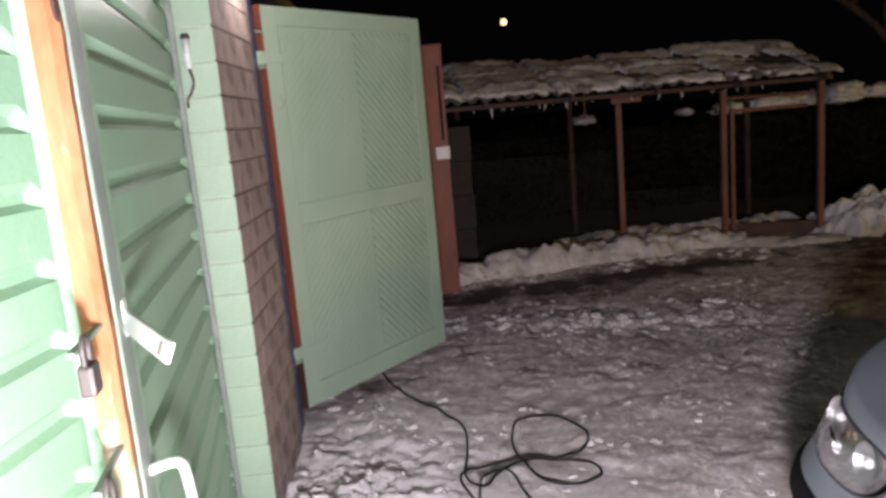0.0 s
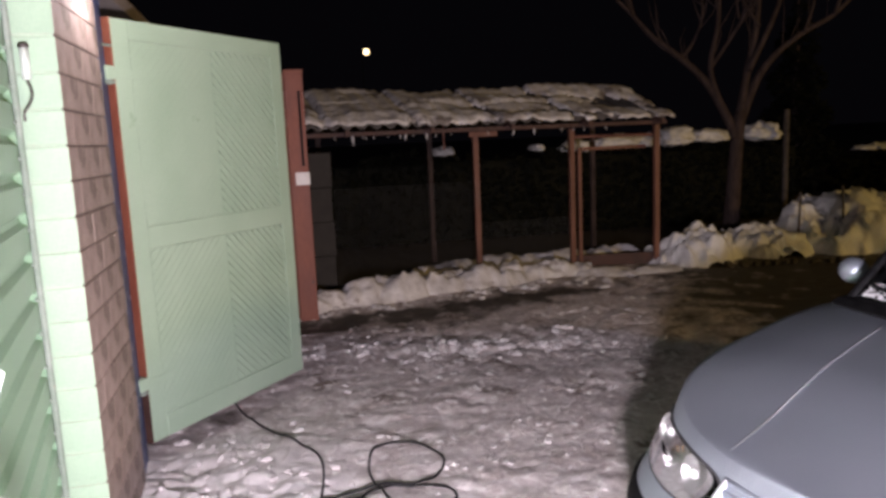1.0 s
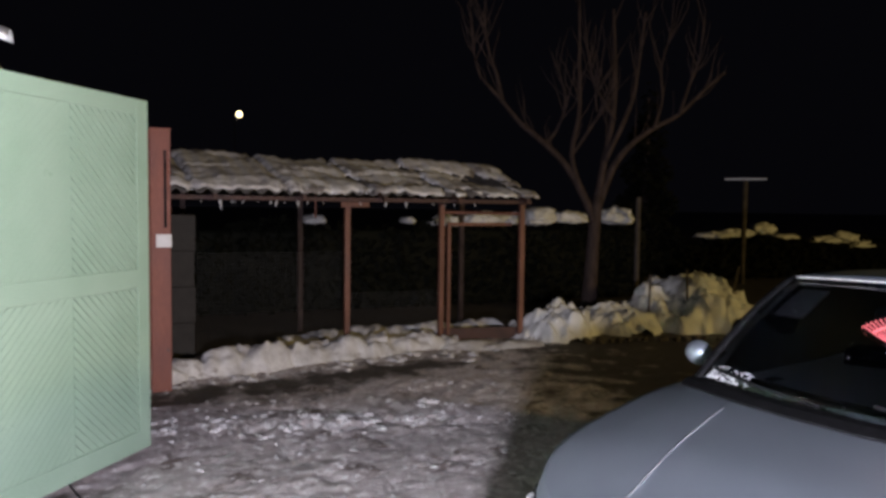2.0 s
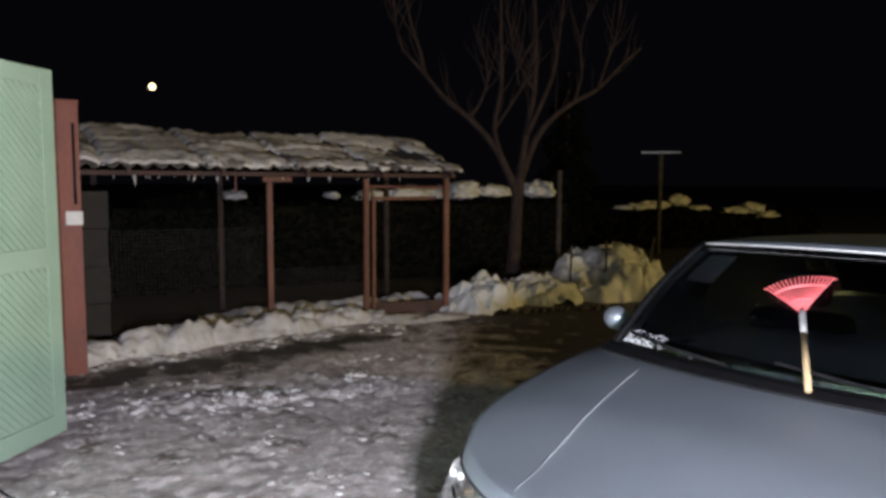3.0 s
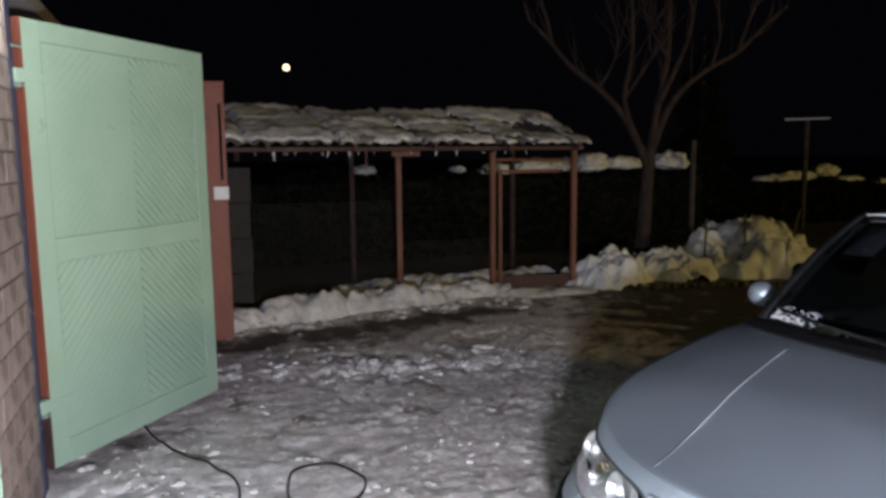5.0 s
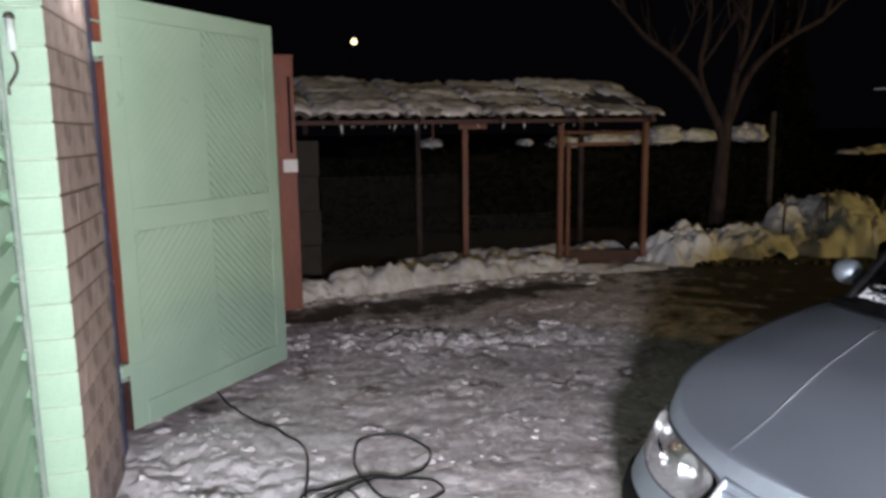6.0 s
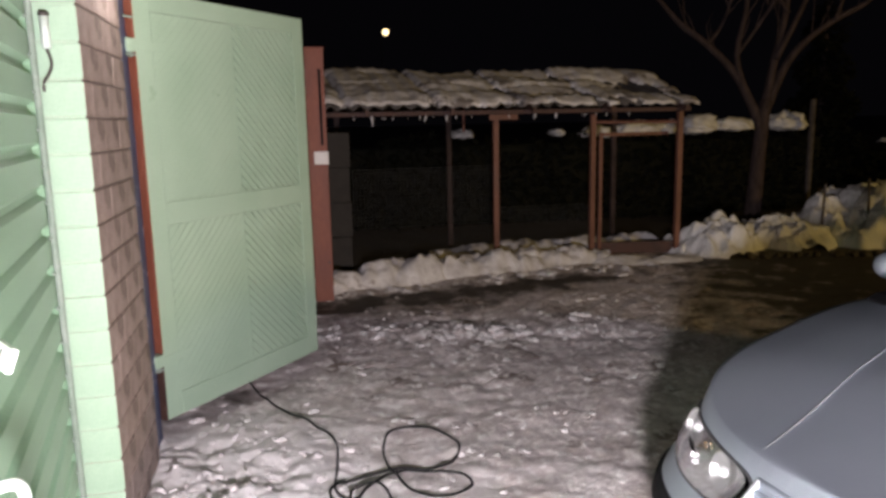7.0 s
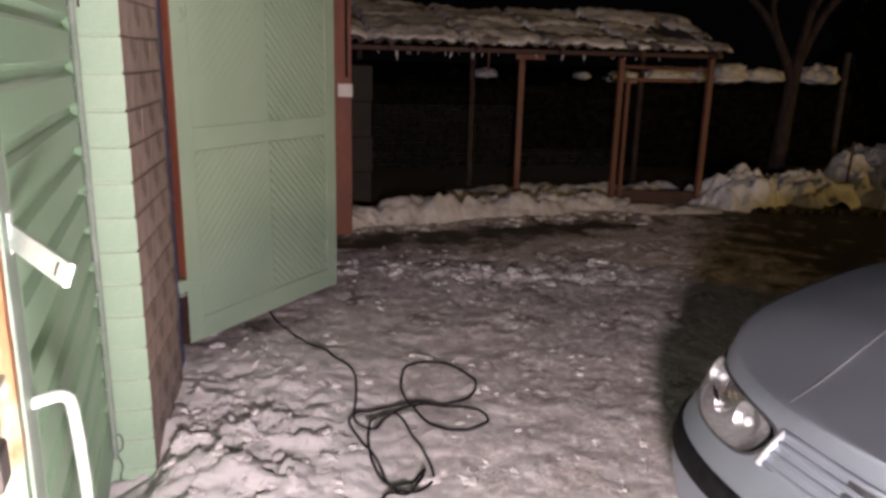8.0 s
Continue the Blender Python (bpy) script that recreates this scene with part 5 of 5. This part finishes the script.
def mesh_part(name, verts, faces, material, parent, label=""):
    me = bpy.data.meshes.new(name)
    me.from_pydata([tuple(v) for v in verts], [], faces)
    me.materials.append(material)
    ob = new(name, me)
    ob.parent = parent
    return tagged(ob, label)


def snow_cap(cx, cy, z, rx, ry, h, seed):
    bm = bmesh.new()
    bmesh.ops.create_icosphere(bm, subdivisions=4, radius=1)
    for v in bm.verts:
        k = 1 + 0.32 * fbm(v.co.x * 2 + seed, v.co.y * 2, v.co.z * 2) + 0.18 * fbm(v.co.x * 6 + seed, v.co.y * 6, v.co.z * 6)
        zz = v.co.z if v.co.z > 0 else v.co.z * 0.45
        v.co = Vector((cx + v.co.x * rx * k, cy + v.co.y * ry * k, z + zz * h * k))
    return bm


def build_hedges():
    rnd = random.Random(8)
    hedge = thing("hedge", "clipped hedge behind the shed, night darkness painted in", "hedge", group="dark hedges")
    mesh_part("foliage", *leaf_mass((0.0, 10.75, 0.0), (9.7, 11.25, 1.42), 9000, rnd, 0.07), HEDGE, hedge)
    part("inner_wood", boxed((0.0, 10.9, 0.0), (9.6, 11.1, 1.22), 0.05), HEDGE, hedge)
    for cx, rx, z, h in ((3.32, 0.17, 1.36, 0.07), (4.85, 0.10, 1.36, 0.05), (5.55, 0.28, 1.33, 0.09), (6.25, 0.42, 1.38, 0.11), (6.85, 0.28, 1.38, 0.10), (7.28, 0.34, 1.40, 0.14), (7.95, 0.36, 1.40, 0.10), (8.95, 0.34, 1.41, 0.14)):
        thing("hedge_snow", "soft cap of snow lying on the hedge top", "snow", group="snow on the hedges", bm=snow_cap(cx, 11.0, z, rx, 0.28, h * 1.5, cx * 3), material=SNOW_CLEAN, smooth=True)
    far = thing("hedge", "shrubs at the back of the yard, night darkness painted in", "hedge", group="dark hedges")
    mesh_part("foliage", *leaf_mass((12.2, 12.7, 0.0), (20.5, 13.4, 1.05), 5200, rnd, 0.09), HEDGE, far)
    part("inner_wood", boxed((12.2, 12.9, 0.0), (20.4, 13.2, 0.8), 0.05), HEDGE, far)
    for cx, rx, z, h in ((13.2, 0.42, 1.0, 0.08), (13.9, 0.45, 1.03, 0.12), (14.75, 0.30, 1.12, 0.16), (15.5, 0.35, 0.96, 0.07), (16.9, 0.5, 0.86, 0.10), (17.6, 0.35, 0.9, 0.16), (18.1, 0.5, 0.74, 0.12)):
        thing("hedge_snow", "ragged snow lying on a dark shrub", "snow", group="snow on the hedges", bm=snow_cap(cx, 13.0, z, rx, 0.32, h * 1.15, cx * 2), material=SNOW_CLEAN, smooth=True)


build_hedges()


def build_far_things():
    pole = thing("clothesline_pole", "grey steel clothesline pole with a crossbar", "pole", pose(13.13, 12.0, 0.0, 0, 0, -45))
    bm = bmesh.new()
    tube(bm, [(0, 0, -0.1), (0, 0, 2.27)], 0.055, 10)
    part("upright", bm, STONE, pole, smooth=True)
    part("crossbar", boxed((-0.43, -0.04, 2.27), (0.43, 0.04, 2.31), 0.005), GREY, pole)
    for x, y, h, lean in ((9.05, 10.5, 1.82, 0.0),):
        bm = bmesh.new()
        tube(bm, [(0, 0, -0.1), (0.0, 0, h)], 0.05, 8)
        thing("fence_post", "dark weathered fence post behind the snow piles", "post", pose(x, y, 0), bm=bm, material=STONE, smooth=True)
    first = None
    for x, y, h, ry in ((7.15, 7.85, 0.72, 2), (7.75, 7.75, 0.78, -3), (8.45, 7.75, 0.83, 14)):
        if first is None:
            bm = bmesh.new()
            tube(bm, [(0, 0, -0.05), (0, 0, 1.0)], 0.016, 6)
            first = thing("stake", "thin dark stake stuck in the snow pile", "stake", pose(x, y, 0, 0, ry, 0), group="stakes in the snow", bm=bm, material=STONE)
            first.scale = (1, 1, h)
        else:
            k = copy_thing(first, pose(x, y, 0, 0, ry, 0))
            k.scale = (1, 1, h)
    lamp_post = thing("street_lamp", "distant lit street lamp", "street lamp", pose(6.23, 39.7, 0.0))
    bm = bmesh.new()
    tube(bm, [(0, 1.6, 0), (0, 1.6, 6.3), (0, 1.2, 6.5), (0, 0.2, 6.52)], [0.022, 0.018, 0.015, 0.015], 6)
    part("pole", bm, RUBBER, lamp_post)
    bm = bmesh.new()
    bmesh.ops.create_uvsphere(bm, u_segments=16, v_segments=10, radius=0.17)
    bmesh.ops.translate(bm, verts=bm.verts, vec=(0, -0.1, 6.33))
    part("bulb", bm, FAR_BULB, lamp_post, "glowing pale yellow bulb", smooth=True)


build_far_things()


def build_conifer():
    rnd = random.Random(31)
    ob = thing("conifer", "tall conifer behind the hedge, night darkness painted in", "tree", pose(10.6, 12.2, 0.0))
    bm = bmesh.new()
    tube(bm, [(0, 0, -0.1), (0, 0, 2.0), (0, 0, 3.9)], [0.12, 0.08, 0.02], 8)
    part("trunk", bm, BARK, ob)
    def inside(p):
        r = math.hypot(p.x, p.y)
        return r < 0.85 * max(0.0, 1.02 - p.z / 4.3) ** 0.7 * (0.85 + 0.25 * math.sin(p.z * 9 + 2 * math.atan2(p.y, p.x)))
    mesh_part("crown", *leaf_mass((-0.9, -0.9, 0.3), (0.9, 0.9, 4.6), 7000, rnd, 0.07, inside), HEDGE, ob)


build_conifer()


# ---- brick pier between the gates ----
def build_pier():
    pier = thing("brick_pier", "brown brick pier with a green painted jamb", "wall", kind="structure", bm=boxed((-0.235, 2.806, -0.18), (-0.006, 3.483, 2.318)), material=MORTAR)
    L, T, H, C = 0.24, 0.146, 0.1175, 0.1255
    meshes = {}

    def brick_mesh(length, painted):
        key = (round(length, 3), painted)
        if key not in meshes:
            bm = boxed((-T / 2, 0, 0), (T / 2, length, H), 0.003)
            bm.normal_update()
            for f in bm.faces:
                if painted and f.normal.y < -0.5:
                    f.material_index = 1
            meshes[key] = mesh_of("brick", bm, [BRICK, GREEN_BRICK])
        return meshes[key]
    part("jamb_joints", boxed((-0.235, 2.8035, -0.17), (-0.006, 2.8055, 2.31)), GREEN_BRICK, pier, "green painted joints")
    rnd = random.Random(2)
    z0 = 1.611 - 13 * C + 0.006
    for r in range(-1, 19):
        z = z0 + r * C
        y, first = 2.80, True
        if z + H > 2.315:
            break
        while y < 3.455:
            length = (0.115 if r % 2 and first else L)
            length = min(length, 3.492 - y)
            if length > 0.05:
                ob = new("brick", brick_mesh(length, first))
                ob.location = (-T / 2 + rnd.uniform(-0.0008, 0.0008), y + (rnd.uniform(-0.001, 0.001)), z + rnd.uniform(-0.0015, 0.0015))
                ob.parent = pier
            y += length + 0.003
            first = False



build_pier()


def build_wire_loop():
    """Bent wire left hanging on the foot of the painted jamb."""
    bm = bmesh.new()
    loop = [(-0.131 + 0.016 * math.sin(a), 2.792, 0.100 + 0.036 * math.cos(a)) for a in [2 * math.pi * i / 16 for i in range(15)]]
    tube(bm, smooth_path(loop + [(-0.137, 2.790, 0.05), (-0.122, 2.790, 0.0), (-0.135, 2.791, -0.05), (-0.118, 2.791, -0.09)], 3), 0.0028, 6)
    thing("wire_loop", "thin dark wire loop hanging at the foot of the jamb", "wire", bm=bm, material=DARK_STEEL, smooth=True)


build_wire_loop()
